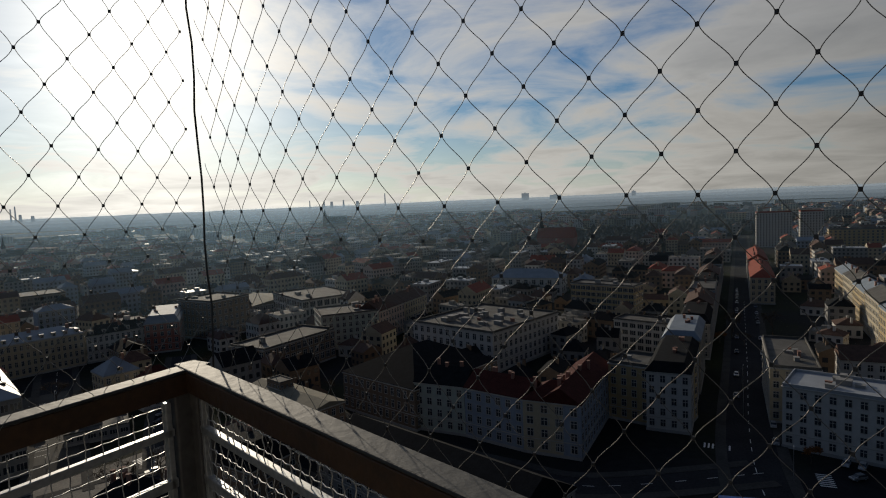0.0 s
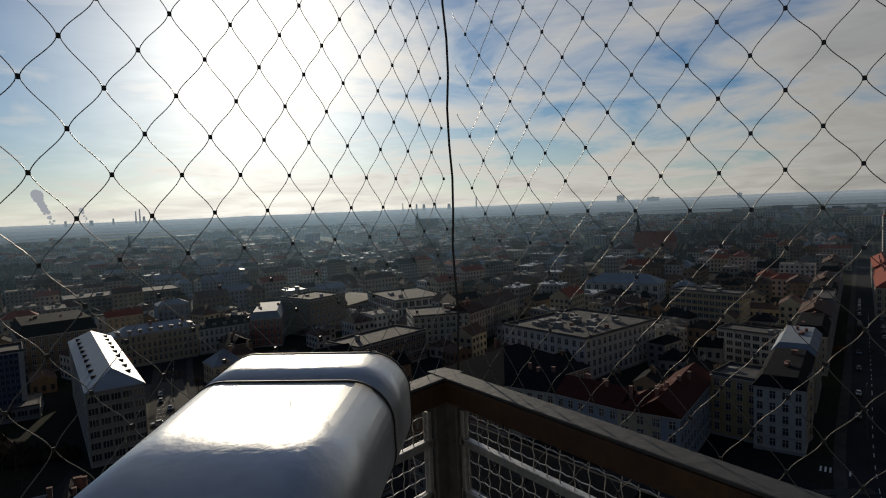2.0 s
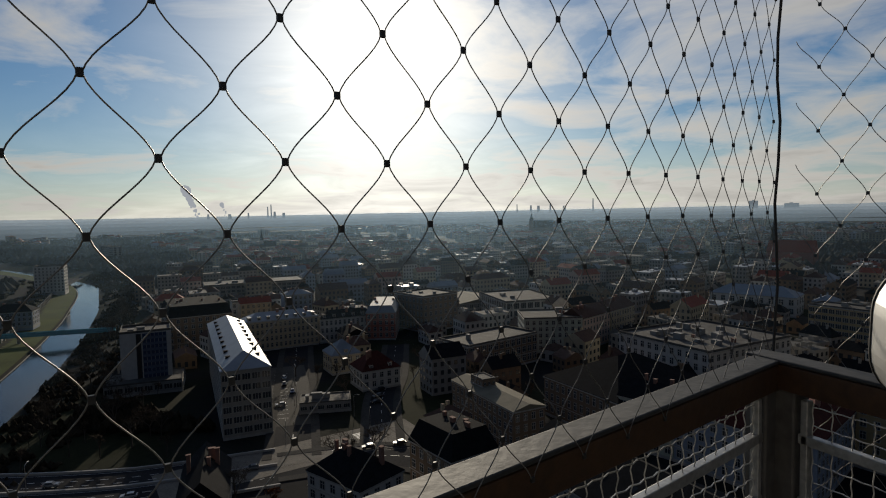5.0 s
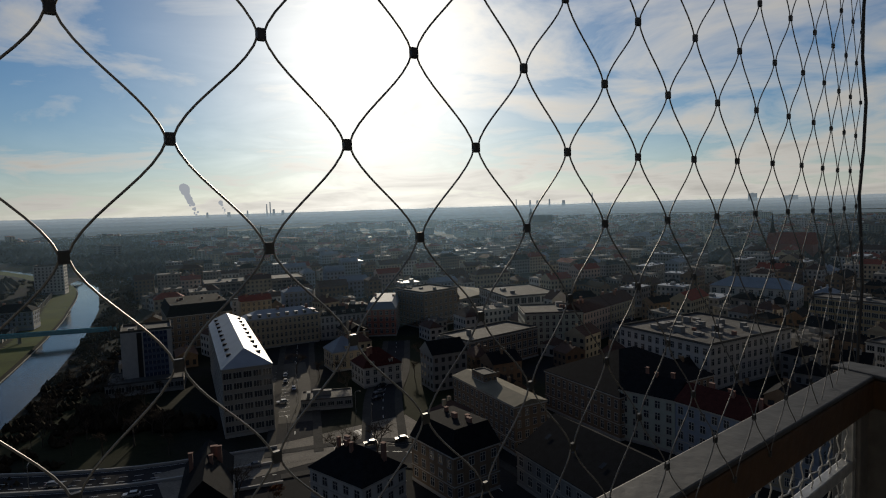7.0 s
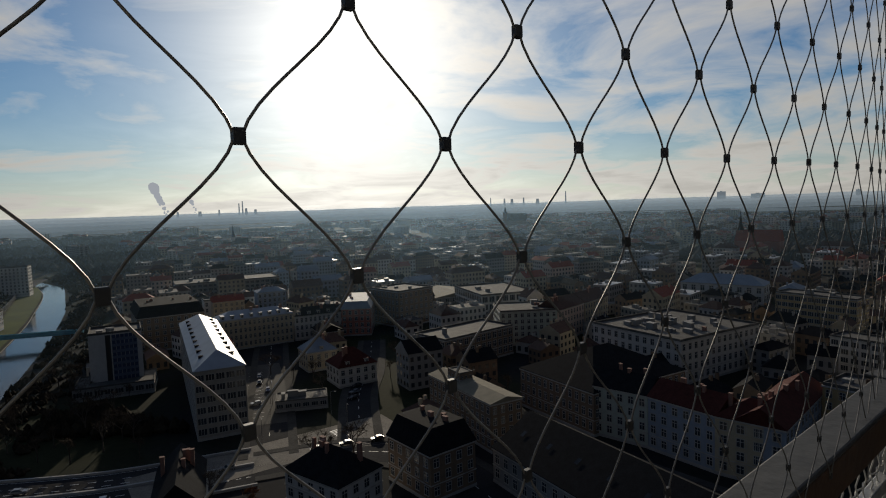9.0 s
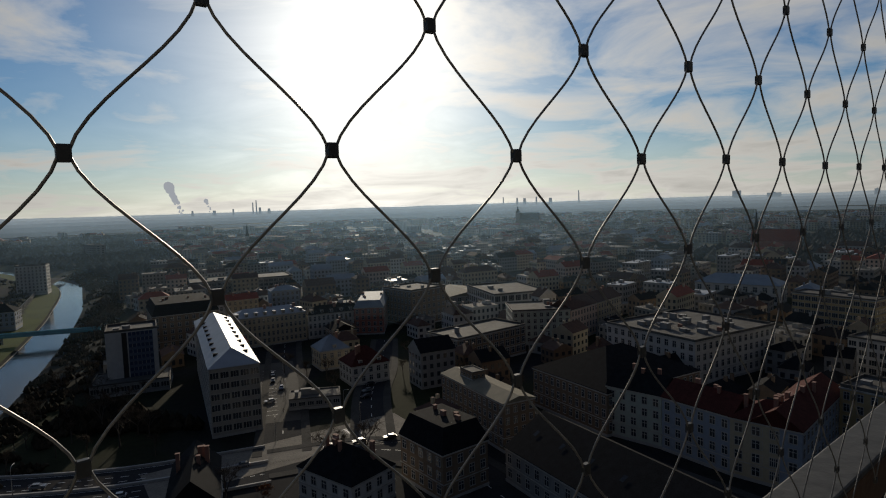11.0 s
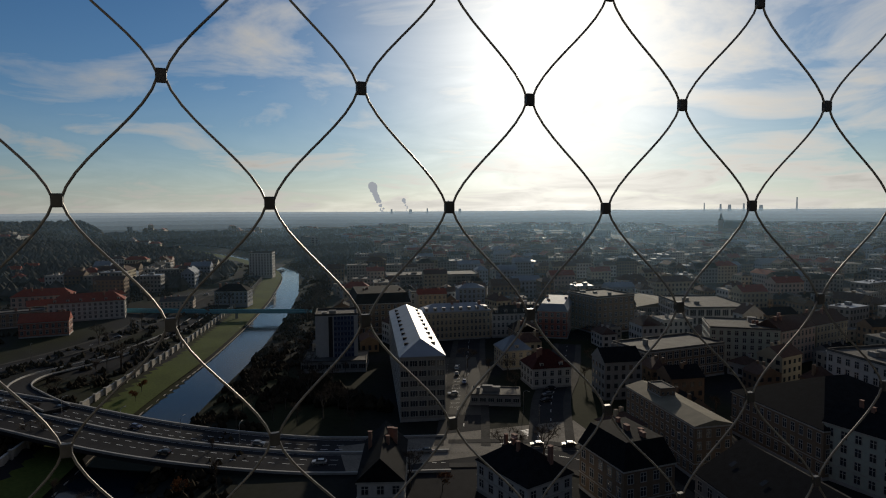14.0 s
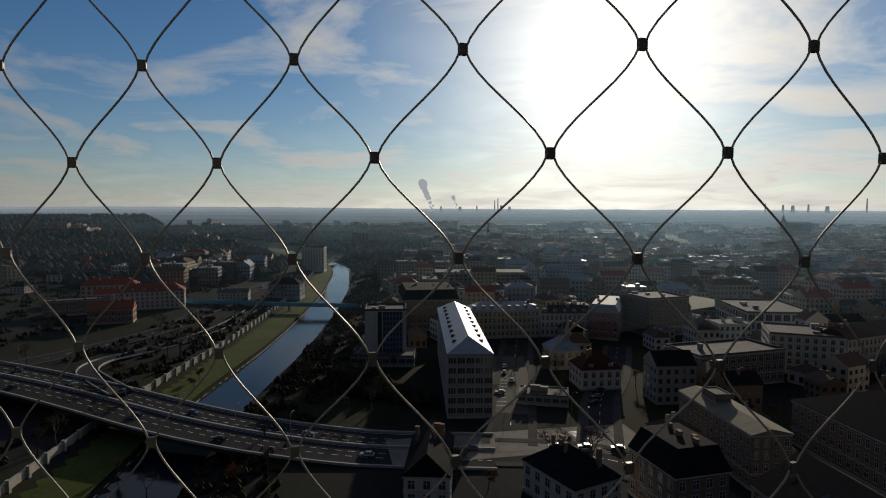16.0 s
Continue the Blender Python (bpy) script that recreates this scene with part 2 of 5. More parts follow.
def house(name, label, x, y, ang, L, W, H, floors, bl, bw, roof="hip", rh=4.0, wall="cream", rmat="dark", kind="cross", category="building",
          chimneys=3, ground=1.0, ww=0.42, wh=0.58, dormers=0, skylights=0, cornice=True, sides="fblr", z=0.0, units=0, group="houses of the city"):
    """A block whose front-left corner is at (x, y), its front running along ang degrees."""
    ob = empty(name, pose(x, y, z, 0, 0, ang), label, category, group)
    bm = bmesh.new()
    box(bm, 0, 0, -2.0, L, W, H)
    link("wall", bm, WALLS[wall], ob)
    bm = bmesh.new()
    box(bm, -0.12, -0.12, -0.5, L + 0.12, W + 0.12, 0.9)
    link("plinth", bm, CONCRETE, ob)
    if cornice:
        bm = bmesh.new()
        box(bm, -0.3, -0.3, H - 0.45, L + 0.3, W + 0.3, H - 0.02)
        link("cornice", bm, TRIM, ob)
        bm = bmesh.new()
        zz = ground + (H - ground - 0.6) / floors
        box(bm, -0.14, -0.14, zz - 0.05, L + 0.14, W + 0.14, zz + 0.2)
        link("string_course", bm, TRIM, ob)
    bm = bmesh.new()
    roof_mesh(bm, L, W, roof, rh)
    r = link("roof", bm, ROOFS[rmat], ob)
    r.location = (0, 0, H)
    for i in range(chimneys):
        u, v = rng.uniform(0.12, 0.88) * L, rng.uniform(0.3, 0.7) * W
        bm = bmesh.new()
        ch = rh + rng.uniform(0.6, 1.3) if roof != "flat" else rng.uniform(1.2, 2.2)
        sx, sy = rng.uniform(0.4, 0.9), rng.uniform(0.35, 0.5)
        box(bm, u - sx, v - sy, 0, u + sx, v + sy, ch)
        box(bm, u - sx - 0.1, v - sy - 0.1, ch, u + sx + 0.1, v + sy + 0.1, ch + 0.15)
        link("chimney", bm, BRICK_CH, r)
    for i in range(units):
        u, v = rng.uniform(0.1, 0.8) * L, rng.uniform(0.15, 0.75) * W
        bm = bmesh.new()
        a, b, c = rng.uniform(1.2, 4), rng.uniform(1.2, 3), rng.uniform(0.8, 2.6)
        box(bm, u, v, 0.1, u + a, v + b, c)
        box(bm, u - 0.15, v - 0.15, c, u + a + 0.15, v + b + 0.15, c + 0.15)
        link("rooftop_housing", bm, WALLS["grey"], r)
    for i in range(dormers):
        u = (i + 0.5) * L / dormers
        bm = bmesh.new()
        box(bm, u - 0.8, 0.6, 0.3, u + 0.8, W * 0.4, 0.3 + min(2.0, rh * 0.6))
        link("dormer", bm, WALLS[wall], r)
        bm = bmesh.new()
        k = 0.3 + min(2.0, rh * 0.6)
        box(bm, u - 1.0, 0.4, k, u + 1.0, W * 0.42, k + 0.15)
        link("dormer_roof", bm, ROOFS[rmat], r)
        w = new("dormer_window", WINDOW["cross"])
        w.parent = r
        w.matrix_basis = pose(u, 0.59, 0.75) @ Matrix.Diagonal((1.0, 1, k - 1.2, 1))
    for i in range(skylights):
        u = (i + 0.5) * L / skylights
        s = (rh - 0.18) / (W / 2 + 0.35)
        bm = bmesh.new()
        v = W * 0.22
        zz = 0.18 + s * (v + 0.35)
        poly(bm, [(u - 0.6, v, zz + 0.12), (u + 0.6, v, zz + 0.12), (u + 0.6, v + 1.6, zz + 0.12 + s * 1.6), (u - 0.6, v + 1.6, zz + 0.12 + s * 1.6)])
        bmesh.ops.solidify(bm, geom=bm.faces[:], thickness=0.1)
        link("skylight", bm, GLASS, r)
    windows(ob, L, W, H, floors, bl, bw, ground, kind, ww, wh, sides=sides)
    return ob
# ---------------------------------------------------------------- ground
RIVER = [(-60, -40), (-120, 20), (-215, 108), (-287, 187), (-372, 272), (-465, 357), (-620, 480), (-800, 560), (-1100, 640), (-1600, 700)]


def river_distance(x, y):
    """Signed distance to the river's middle line; positive on its west bank."""
    d = np.full(x.shape, 1e9)
    for (ax, ay), (bx, by) in zip(RIVER[:-1], RIVER[1:]):
        ux, uy = bx - ax, by - ay
        t = np.clip(((x - ax) * ux + (y - ay) * uy) / (ux * ux + uy * uy), 0, 1)
        e = np.hypot(x - ax - t * ux, y - ay - t * uy)
        side = np.sign(ux * (y - ay) - uy * (x - ax))
        d = np.where(e < np.abs(d), e * side, d)
    return d


def ground_height(x, y):
    d = river_distance(x, y)
    right = np.interp(-d, [0, 4, 8, 26], [-5.0, -4.7, -3.8, 0.0])
    left = np.interp(d, [0, 15.5, 18, 37, 41], [-5.0, -5.0, -2.8, -2.6, 0.0])
    z = np.where(d > 0, left, right)
    r = np.hypot(x, y)
    yaw = np.degrees(np.arctan2(-x, y))
    far = np.clip((r - 1300) / 3400, 0, 1)
    hill = 14 + 3 * np.sin(yaw * 0.21)
    z = z + hill * far ** 1.1
    near_hill = np.clip((yaw - 46) / 14, 0, 1) * np.clip((r - 780) / 800, 0, 1) * 48
    return z + near_hill * (1 - far) * np.clip((d - 70) / 260, 0, 1)


def height_at(x, y):
    return float(ground_height(np.array([x], float), np.array([y], float))[0])


def sheet(name, xs, ys, f, material, label, category, kind="structure"):
    X, Y = np.meshgrid(xs, ys)
    Z = f(X, Y)
    v = np.stack([X.ravel(), Y.ravel(), Z.ravel()], 1)
    n, k = len(xs), len(ys)
    i = np.arange(n * k).reshape(k, n)
    q = np.stack([i[:-1, :-1].ravel(), i[:-1, 1:].ravel(), i[1:, 1:].ravel(), i[1:, :-1].ravel()], 1)
    me = bpy.data.meshes.new(name)
    me.from_pydata(v.tolist(), [], q.tolist())
    me.materials.append(material)
    me.polygons.foreach_set("use_smooth", [True] * len(me.polygons))
    return tagged(new(name, me), label, category, "", kind)


def ground_material():
    m = mat("city_ground", (0.085, 0.08, 0.07), 0.95, var=0.3, scale=0.02, fine=0.4, spec=0.05)
    n, l = m.node_tree.nodes, m.node_tree.links
    geo = n.new("ShaderNodeNewGeometry")
    noise_n = n.new("ShaderNodeTexNoise")
    noise_n.inputs["Scale"].default_value = 0.012
    noise_n.inputs["Detail"].default_value = 5
    l.new(geo.outputs["Position"], noise_n.inputs["Vector"])
    ramp = n.new("ShaderNodeValToRGB")
    ramp.color_ramp.elements[0].position, ramp.color_ramp.elements[0].color = 0.42, (0.022, 0.022, 0.024, 1)
    ramp.color_ramp.elements[1].position, ramp.color_ramp.elements[1].color = 0.6, (0.024, 0.028, 0.013, 1)
    l.new(noise_n.outputs[0], ramp.inputs[0])
    hsv = [k for k in n if k.bl_idname == "ShaderNodeHueSaturation"][0]
    l.new(ramp.outputs[0], hsv.inputs["Color"])
    return m


axis = np.concatenate([-np.geomspace(900, 4900, 60)[::-1], np.arange(-892, 893, 5.0), np.geomspace(900, 4900, 60)])
sheet("ground", axis, axis, ground_height, ground_material(), "winter city ground of asphalt, yards and grass", "ground")


def strip(name, pts, width, z, material, label, category, parent=None, offset=0.0, thick=0.0, kind="structure"):
    """A ribbon or slab along a line of (x, y)."""
    bm = bmesh.new()
    P = [Vector((*p, 0)) for p in pts]
    sides = []
    for i, p in enumerate(P):
        d = (P[min(i + 1, len(P) - 1)] - P[max(i - 1, 0)]).normalized()
        nrm = Vector((-d.y, d.x, 0))
        zz = z[i] if isinstance(z, (list, tuple)) else z
        a, b = p + nrm * (offset + width / 2), p + nrm * (offset - width / 2)
        sides.append([bm.verts.new((q.x, q.y, zz)) for q in (a, b)] + ([bm.verts.new((q.x, q.y, zz - thick)) for q in (a, b)] if thick else []))
    for s, t in zip(sides[:-1], sides[1:]):
        bm.faces.new((s[0], s[1], t[1], t[0]))
        if thick:
            bm.faces.new((s[2], t[2], t[3], s[3]))
            bm.faces.new((s[0], t[0], t[2], s[2]))
            bm.faces.new((s[1], s[3], t[3], t[1]))
    if thick:
        for s in (sides[0], sides[-1]):
            bm.faces.new((s[0], s[1], s[3], s[2]))
    ob = link(name, bm, material, parent)
    return tagged(ob, label, category, "", kind) if parent is None else ob


def smooth_line(pts, n=6):
    out = []
    for i in range(len(pts) - 1):
        p0, p1, p2, p3 = pts[max(i - 1, 0)], pts[i], pts[i + 1], pts[min(i + 2, len(pts) - 1)]
        for k in range(n):
            t = k / n
            out.append(tuple(0.5 * (2 * b + (c - a) * t + (2 * a - 5 * b + 4 * c - d) * t * t + (3 * b - a - 3 * c + d) * t ** 3) for a, b, c, d in zip(p0, p1, p2, p3)))
    return out + [tuple(pts[-1])]


WATER = bpy.data.materials.new("river_water")
WATER.use_nodes = True
b_ = WATER.node_tree.nodes["Principled BSDF"]
b_.inputs["Base Color"].default_value = (0.010, 0.017, 0.026, 1)
b_.inputs["Roughness"].default_value = 0.08
b_.inputs["IOR"].default_value = 1.33
b_.inputs["Specular IOR Level"].default_value = 0.3
wv = WATER.node_tree.nodes.new("ShaderNodeTexNoise")
wv.inputs["Scale"].default_value = 0.6
wv.inputs["Detail"].default_value = 4
wb = WATER.node_tree.nodes.new("ShaderNodeBump")
wb.inputs["Strength"].default_value = 0.30
wb.inputs["Distance"].default_value = 0.15
wg = WATER.node_tree.nodes.new("ShaderNodeNewGeometry")
WATER.node_tree.links.new(wg.outputs["Position"], wv.inputs["Vector"])
WATER.node_tree.links.new(wv.outputs[0], wb.inputs["Height"])
WATER.node_tree.links.new(wb.outputs[0], b_.inputs["Normal"])
GRASS = mat("winter_grass", (0.062, 0.082, 0.016), 0.95, var=0.35, scale=0.06, fine=0.8, spec=0.1)
STONE = mat("bank_stone", (0.36, 0.33, 0.29), 0.85, var=0.25, scale=0.5, fine=3)
RL = smooth_line(RIVER)
strip("river_water", RL, 22, -4.15, WATER, "dark river water between grassy banks", "water", offset=5)
strip("grass_bank", RL, 20, -2.45, GRASS, "green grass berm along the river", "grass", offset=27.2)
strip("grass_slope", RL[1:], 0.4, -3.9, STONE, "stone edging along the water", "stone edging", offset=16.2, thick=0.8)
# retaining wall with piers along the west berm
river_wall = tagged(link("river_wall", bmesh.new(), STONE), "long pale stone retaining wall with piers beside the river", "retaining wall", "", "structure")
strip("wall_body", RL[4:40], 0.6, 0.9, STONE, "", "", river_wall, offset=38.5, thick=3.8)
strip("wall_coping", RL[4:40], 0.9, 1.1, CONCRETE, "", "", river_wall, offset=38.5, thick=0.2)
bm = bmesh.new()
box(bm, -0.5, -0.5, -2.8, 0.5, 0.5, 1.6)
box(bm, -0.6, -0.6, 1.6, 0.6, 0.6, 1.8)
pier_me = bpy.data.meshes.new("pier")
bm.to_mesh(pier_me)
bm.free()
pier_me.materials.append(STONE)
acc = 0.0
for (ax, ay), (bx, by) in zip(RL[4:34], RL[5:35]):
    seg = math.hypot(bx - ax, by - ay)
    nx, ny = -(by - ay) / seg, (bx - ax) / seg
    s = -acc
    while s + 9 <= seg:
        s += 9
        o = new("pier", pier_me)
        o.parent = river_wall
        o.matrix_basis = pose(ax + (bx - ax) * s / seg + nx * 37.9, ay + (by - ay) * s / seg + ny * 37.9, 0, 0, 0, math.degrees(math.atan2(by - ay, bx - ax)))
    acc = seg - s

# roads
VIA = smooth_line([(-420, 20), (-330, 44), (-256, 69), (-193, 89), (-150, 112), (-112, 143)])
VZ = [5.2 * max(0.0, min(1.0, 1.6 - 1.9 * i / (len(VIA) - 1))) + 0.12 for i in range(len(VIA))]
viaduct = tagged(link("viaduct", bmesh.new(), CONCRETE), "curving dual-carriageway road viaduct with pale concrete parapets", "viaduct", "", "structure")
strip("deck", VIA, 27, VZ, ASPHALT, "", "", viaduct, thick=1.2)
for off, w in ((13.2, 0.6), (-13.2, 0.6), (1.2, 0.7)):
    strip("parapet", VIA, w, [z + 0.75 for z in VZ], CONCRETE, "", "", viaduct, offset=off, thick=0.73)
for off in (4.6, 7.9, -3.4, -6.8):
    for i in range(6, len(VIA) - 1):
        (ax, ay), (bx, by) = VIA[i], VIA[i + 1]
        for k in range(2):
            t0 = k / 2
            p = [(ax + (bx - ax) * t, ay + (by - ay) * t) for t in (t0, t0 + 0.25)]
            strip("lane_mark", p, 0.22, [VZ[i] + (VZ[i + 1] - VZ[i]) * t + 0.04 for t in (t0, t0 + 0.25)], PAINT, "", "", viaduct, offset=off)
for off in (12.2, 1.9, 0.3, -12.2):
    strip("edge_line", VIA, 0.2, [z + 0.04 for z in VZ], PAINT, "", "", viaduct, offset=off)
for i in (8, 14, 20):
    bm = bmesh.new()
    box(bm, -0.8, -10, -5, 0.8, 10, VZ[i] - 1.15)
    o = link("bridge_pier", bm, CONCRETE, viaduct)
    o.matrix_basis = pose(*VIA[i], 0, 0, 0, math.degrees(math.atan2(VIA[i + 1][1] - VIA[i][1], VIA[i + 1][0] - VIA[i][0])))


def road(pts, width, label, z=0.10, material=None, marks=True, kerbs=True):
    P = smooth_line(pts)
    r = tagged(link("road", bmesh.new(), ASPHALT), label, "road", "", "structure")
    strip("carriageway", P, width, z, material or ASPHALT, "", "", r)
    if kerbs:
        for s in (1, -1):
            strip("pavement", P, 3.0, z + 0.14, KERB, "", "", r, offset=s * (width / 2 + 1.5), thick=0.3)
    if marks:
        for i in range(0, len(P) - 1):
            (ax, ay), (bx, by) = P[i], P[i + 1]
            d = math.hypot(bx - ax, by - ay)
            k = 0.0
            while k + 3 < d and math.hypot(ax, ay) < 420:
                strip("lane_mark", [(ax + (bx - ax) * t / d, ay + (by - ay) * t / d) for t in (k, k + 3)], 0.2, z + 0.04, PAINT, "", "", r)
                k += 9
    return r


road([(-112, 143), (-88, 160), (-62, 160), (-30, 134), (10, 104), (60, 100)], 15, "asphalt main street in the shade of the houses", 0.13)
road([(60, 100), (75, 160), (120, 262), (195, 430), (300, 665), (420, 930)], 13, "long straight shaded street between tall houses")
road([(75, 155), (30, 150), (8, 160), (-20, 178), (-52, 205), (-75, 240), (-100, 290)], 9, "side street between apartment houses", 0.12)
road([(-112, 150), (-150, 205), (-190, 262), (-235, 330)], 12, "side street with parking bays", 0.11)
road([(-90, 168), (-112, 210), (-125, 245), (-150, 300)], 9, "side street past villas and trees", 0.11)
road([(-330, 30), (-345, 90), (-372, 150), (-432, 215), (-490, 275), (-575, 385), (-700, 520)], 11, "riverside road with pale edges", 0.12)
RAMP = smooth_line([(-240, 80), (-270, 81), (-292, 84), (-309, 95), (-318, 112), (-330, 142), (-362, 188), (-420, 245)])
ramp = tagged(link("slip_road", bmesh.new(), CONCRETE), "curved slip road with concrete parapets", "slip road", "", "structure")
RZ = [5.0 * max(0, 1 - i / (len(RAMP) * 0.6)) + 0.2 for i in range(len(RAMP))]
strip("deck", RAMP, 8, RZ, ASPHALT, "", "", ramp, thick=1.0)
for off in (4.2, -4.2):
    strip("parapet", RAMP, 0.4, [z + 0.7 for z in RZ], CONCRETE, "", "", ramp, offset=off, thick=0.68)
# sunlit square with tram tracks
strip("square_paving", smooth_line([(-135, 120), (-112, 152), (-86, 186)]), 20, 0.17, PAVING, "pale worn paving of a sunlit street square", "paving", thick=0.2)
for off in (-6, -4.5, -1.5, 0, 4.5, 6):
    strip("tram_rail", smooth_line([(-128, 140), (-105, 160), (-80, 176)]), 0.16, 0.20, mat("tram_rail_steel", (0.12, 0.115, 0.11), 0.7, 0.3), "steel tram rail set in paving", "tram rail", offset=off)
strip("parking_lot", [(-131, 172), (-150, 200), (-182, 240)], 20, 0.15, mat("parking_asphalt", (0.075, 0.072, 0.066), 0.9, scale=0.1, fine=2, spec=0.1), "grey asphalt parking lot with painted bays", "parking lot")
for i in range(14):
    s = i / 14
    x, y = -137 - 40 * s, 178 + 54 * s
    strip("bay_line", [(x - 2.5, y - 2.2), (x + 2.2, y + 1.6)], 0.18, 0.19, PAINT, "white painted parking bay line", "bay line")
for (cx, cy, a) in ((70, 172, 66), (12, 150, -30), (-100, 172, 60), (88, 150, -20)):
    for i in range(7):
        d = Vector((math.cos(radians(a)), math.sin(radians(a)))) * 1.8
        n2 = Vector((-d.y, d.x)).normalized() * (i - 3) * 1.1
        strip("crossing_bar", [(cx + n2.x - d.x, cy + n2.y - d.y), (cx + n2.x + d.x, cy + n2.y + d.y)], 0.5, 0.2, PAINT, "white zebra crossing bar on asphalt", "zebra crossing")

# blue footbridge over the river
fb = empty("footbridge", pose(0, 0, 0), "long teal steel footbridge crossing the river", "footbridge")
FBL = [(-475, 195), (-430, 218), (-396, 236), (-345, 282)]
strip("deck", FBL, 3.4, [1.6, 2.6, 3.0, 1.8], STEEL_BLUE, "", "", fb, thick=1.3)
for off in (1.7, -1.7):
    strip("parapet", FBL, 0.2, [2.9, 3.9, 4.3, 3.1], STEEL_BLUE, "", "", fb, offset=off, thick=1.2)
for (x, y) in ((-420, 223), (-385, 246)):
    bm = bmesh.new()
    box(bm, x - 0.7, y - 0.7, -4, x + 0.7, y + 0.7, 2.0)
    link("pylon", bm, CONCRETE, fb)
# ---------------------------------------------------------------- buildings near the tower
slab = house("office_slab", "six-storey office slab with pale sheet-metal hip roof", -142.1, 154.2, 45.4, 16.0, 96, 23.2, 6, 5, 19, "hip", 5.0, "panel", "metal", "wide", "office building", 0, ww=0.8, wh=0.55, cornice=False)
tower = house("office_tower", "tall office block with white gable and blue glazed front", -223.4, 184.1, 47, 20, 18, 25, 8, 9, 0, "flat", 1.0, "white", "felt", "wide", "office building", 0, ground=4, units=3, cornice=False, sides="")
# glazed front of the office tower: black strip for the recess, frame, and one glazing strip and spandrel a storey
BLUEGLASS = mat("blue_tinted_glazing", (0.035, 0.06, 0.12), 0.2, 0, 0.2, 0.3, 2.0)
SPANDREL = mat("blue_grey_spandrel", (0.10, 0.13, 0.19), 0.5, 0, 0.15)
# a proud strip whose black stands in for the recess's shade
bm = bmesh.new()
box(bm, 6.2, -0.12, 1, 8.2, 0.0, 24.6)
link("dark_recess", bm, mat("recess_shade", (0.02, 0.02, 0.022), 0.5), tower)
for a in ((8.2, 8.6, 4.0, 24.6), (18.2, 19.9, 4.0, 24.6)):
    bm = bmesh.new()
    box(bm, a[0], -0.35, a[2], a[1], 0.0, a[3])
    link("glazing_frame", bm, WALLS["white"], tower)
bm = bmesh.new()
box(bm, 8.6, -0.35, 3.6, 18.2, 0.0, 4.0)
link("glazing_frame", bm, WALLS["white"], tower)
for k in range(8):
    z = 4.0 + k * 2.57
    bm = bmesh.new()
    box(bm, 8.6, -0.22, z, 18.2, 0.0, z + 1.1)
    link("spandrel", bm, SPANDREL, tower)
    for j in range(6):
        bm = bmesh.new()
        u = 8.6 + j * 1.6
        box(bm, u + 0.08, -0.14, z + 1.1, u + 1.52, 0.0, z + 2.57)
        link("glazing_pane", bm, BLUEGLASS, tower)
# rows of small dormers on both slopes of the slab's roof
for k in range(9):
    for s in (0, 1):
        u = 3.0 if s == 0 else 16.0 - 3.0
        v = 11 + k * 9.2
        zz = 23.2 + 0.2 + 5.0 * (3.0 + 0.35) / 8.35
        bm = bmesh.new()
        box(bm, u - 0.7, v - 0.55, zz - 0.6, u + 0.7, v + 0.55, zz + 0.45)
        box(bm, u - 0.85, v - 0.65, zz + 0.45, u + 0.85, v + 0.65, zz + 0.53)
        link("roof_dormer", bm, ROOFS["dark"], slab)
for k in range(6):
    bm = bmesh.new()
    x = k * 16.0 / 5
    box(bm, x - 0.25 if k else 0.0, -0.25, 0.9, x + 0.25 if k < 5 else 16.0, -0.004, 22.7)
    link("pilaster", bm, WALLS["panel"], slab)
house("office_podium", "low flat-roofed grey podium beside the office block", -222, 174, 42, 30, 20, 5, 1, 8, 5, "flat", 0.6, "grey", "felt", "wide", "podium", 0, ww=0.8, cornice=False)
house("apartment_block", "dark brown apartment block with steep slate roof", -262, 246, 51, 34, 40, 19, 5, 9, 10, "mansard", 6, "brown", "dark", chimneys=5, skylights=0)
house("school", "long cream four-storey school with grey metal roof", -219, 258, 50, 40, 15, 16.5, 4, 16, 4, "hip", 4, "cream", "metal", dormers=8)
house("apartment_house", "white three-storey house with dark roof", -193, 290, 46, 34, 13, 14, 3, 13, 4, "hip", 4, "white", "dark", dormers=6)
house("depot", "large flat-roofed concrete block", -374, 392, 45, 85, 40, 15, 4, 20, 8, "flat", 1, "panel", "felt", "wide", units=6, chimneys=0, ww=0.7)
house("corner_house", "orange-red corner house with bluish metal roof", -172, 306, 22, 17, 40, 16, 4, 5, 10, "mansard", 4, "brick", "bluemetal", chimneys=4)
house("brown_block", "tall flat-roofed brown brick block", -173, 347, -28, 29, 28, 22, 5, 8, 7, "flat", 1.0, "brown", "felt", chimneys=0, units=4)
house("modern_block", "white modern flat-roofed block with tall windows", -134, 402, -52, 50, 38, 16, 3, 12, 8, "flat", 1.0, "white", "felt", "wide", chimneys=0, units=3, ww=0.7, wh=0.7)
house("market_hall", "low hall with ribbed grey roof", -172, 425, -50, 42, 34, 9, 2, 10, 6, "gable", 3, "grey", "greymetal", chimneys=0)
house("grammar_school", "brown three-storey school with flat felt roof", -88.5, 249, 60, 44, 22, 14, 3, 12, 6, "flat", 0.9, "brown", "felt", chimneys=0, units=1, ww=0.6, wh=0.66)
house("clinic", "dark brown brick block with corrugated pale roof and penthouse", -76.1, 195.0, -41.4, 38.8, 11.5, 15, 4, 13, 4, "gable", 1.6, "brown", "greymetal", chimneys=0)
house("penthouse", "small dark rooftop penthouse with overhanging roof", -68.0, 192.0, -41.4, 8, 5, 3, 1, 4, 3, "flat", 0.4, "brown", "felt", "wide", "penthouse", 0, z=15.4, cornice=False)
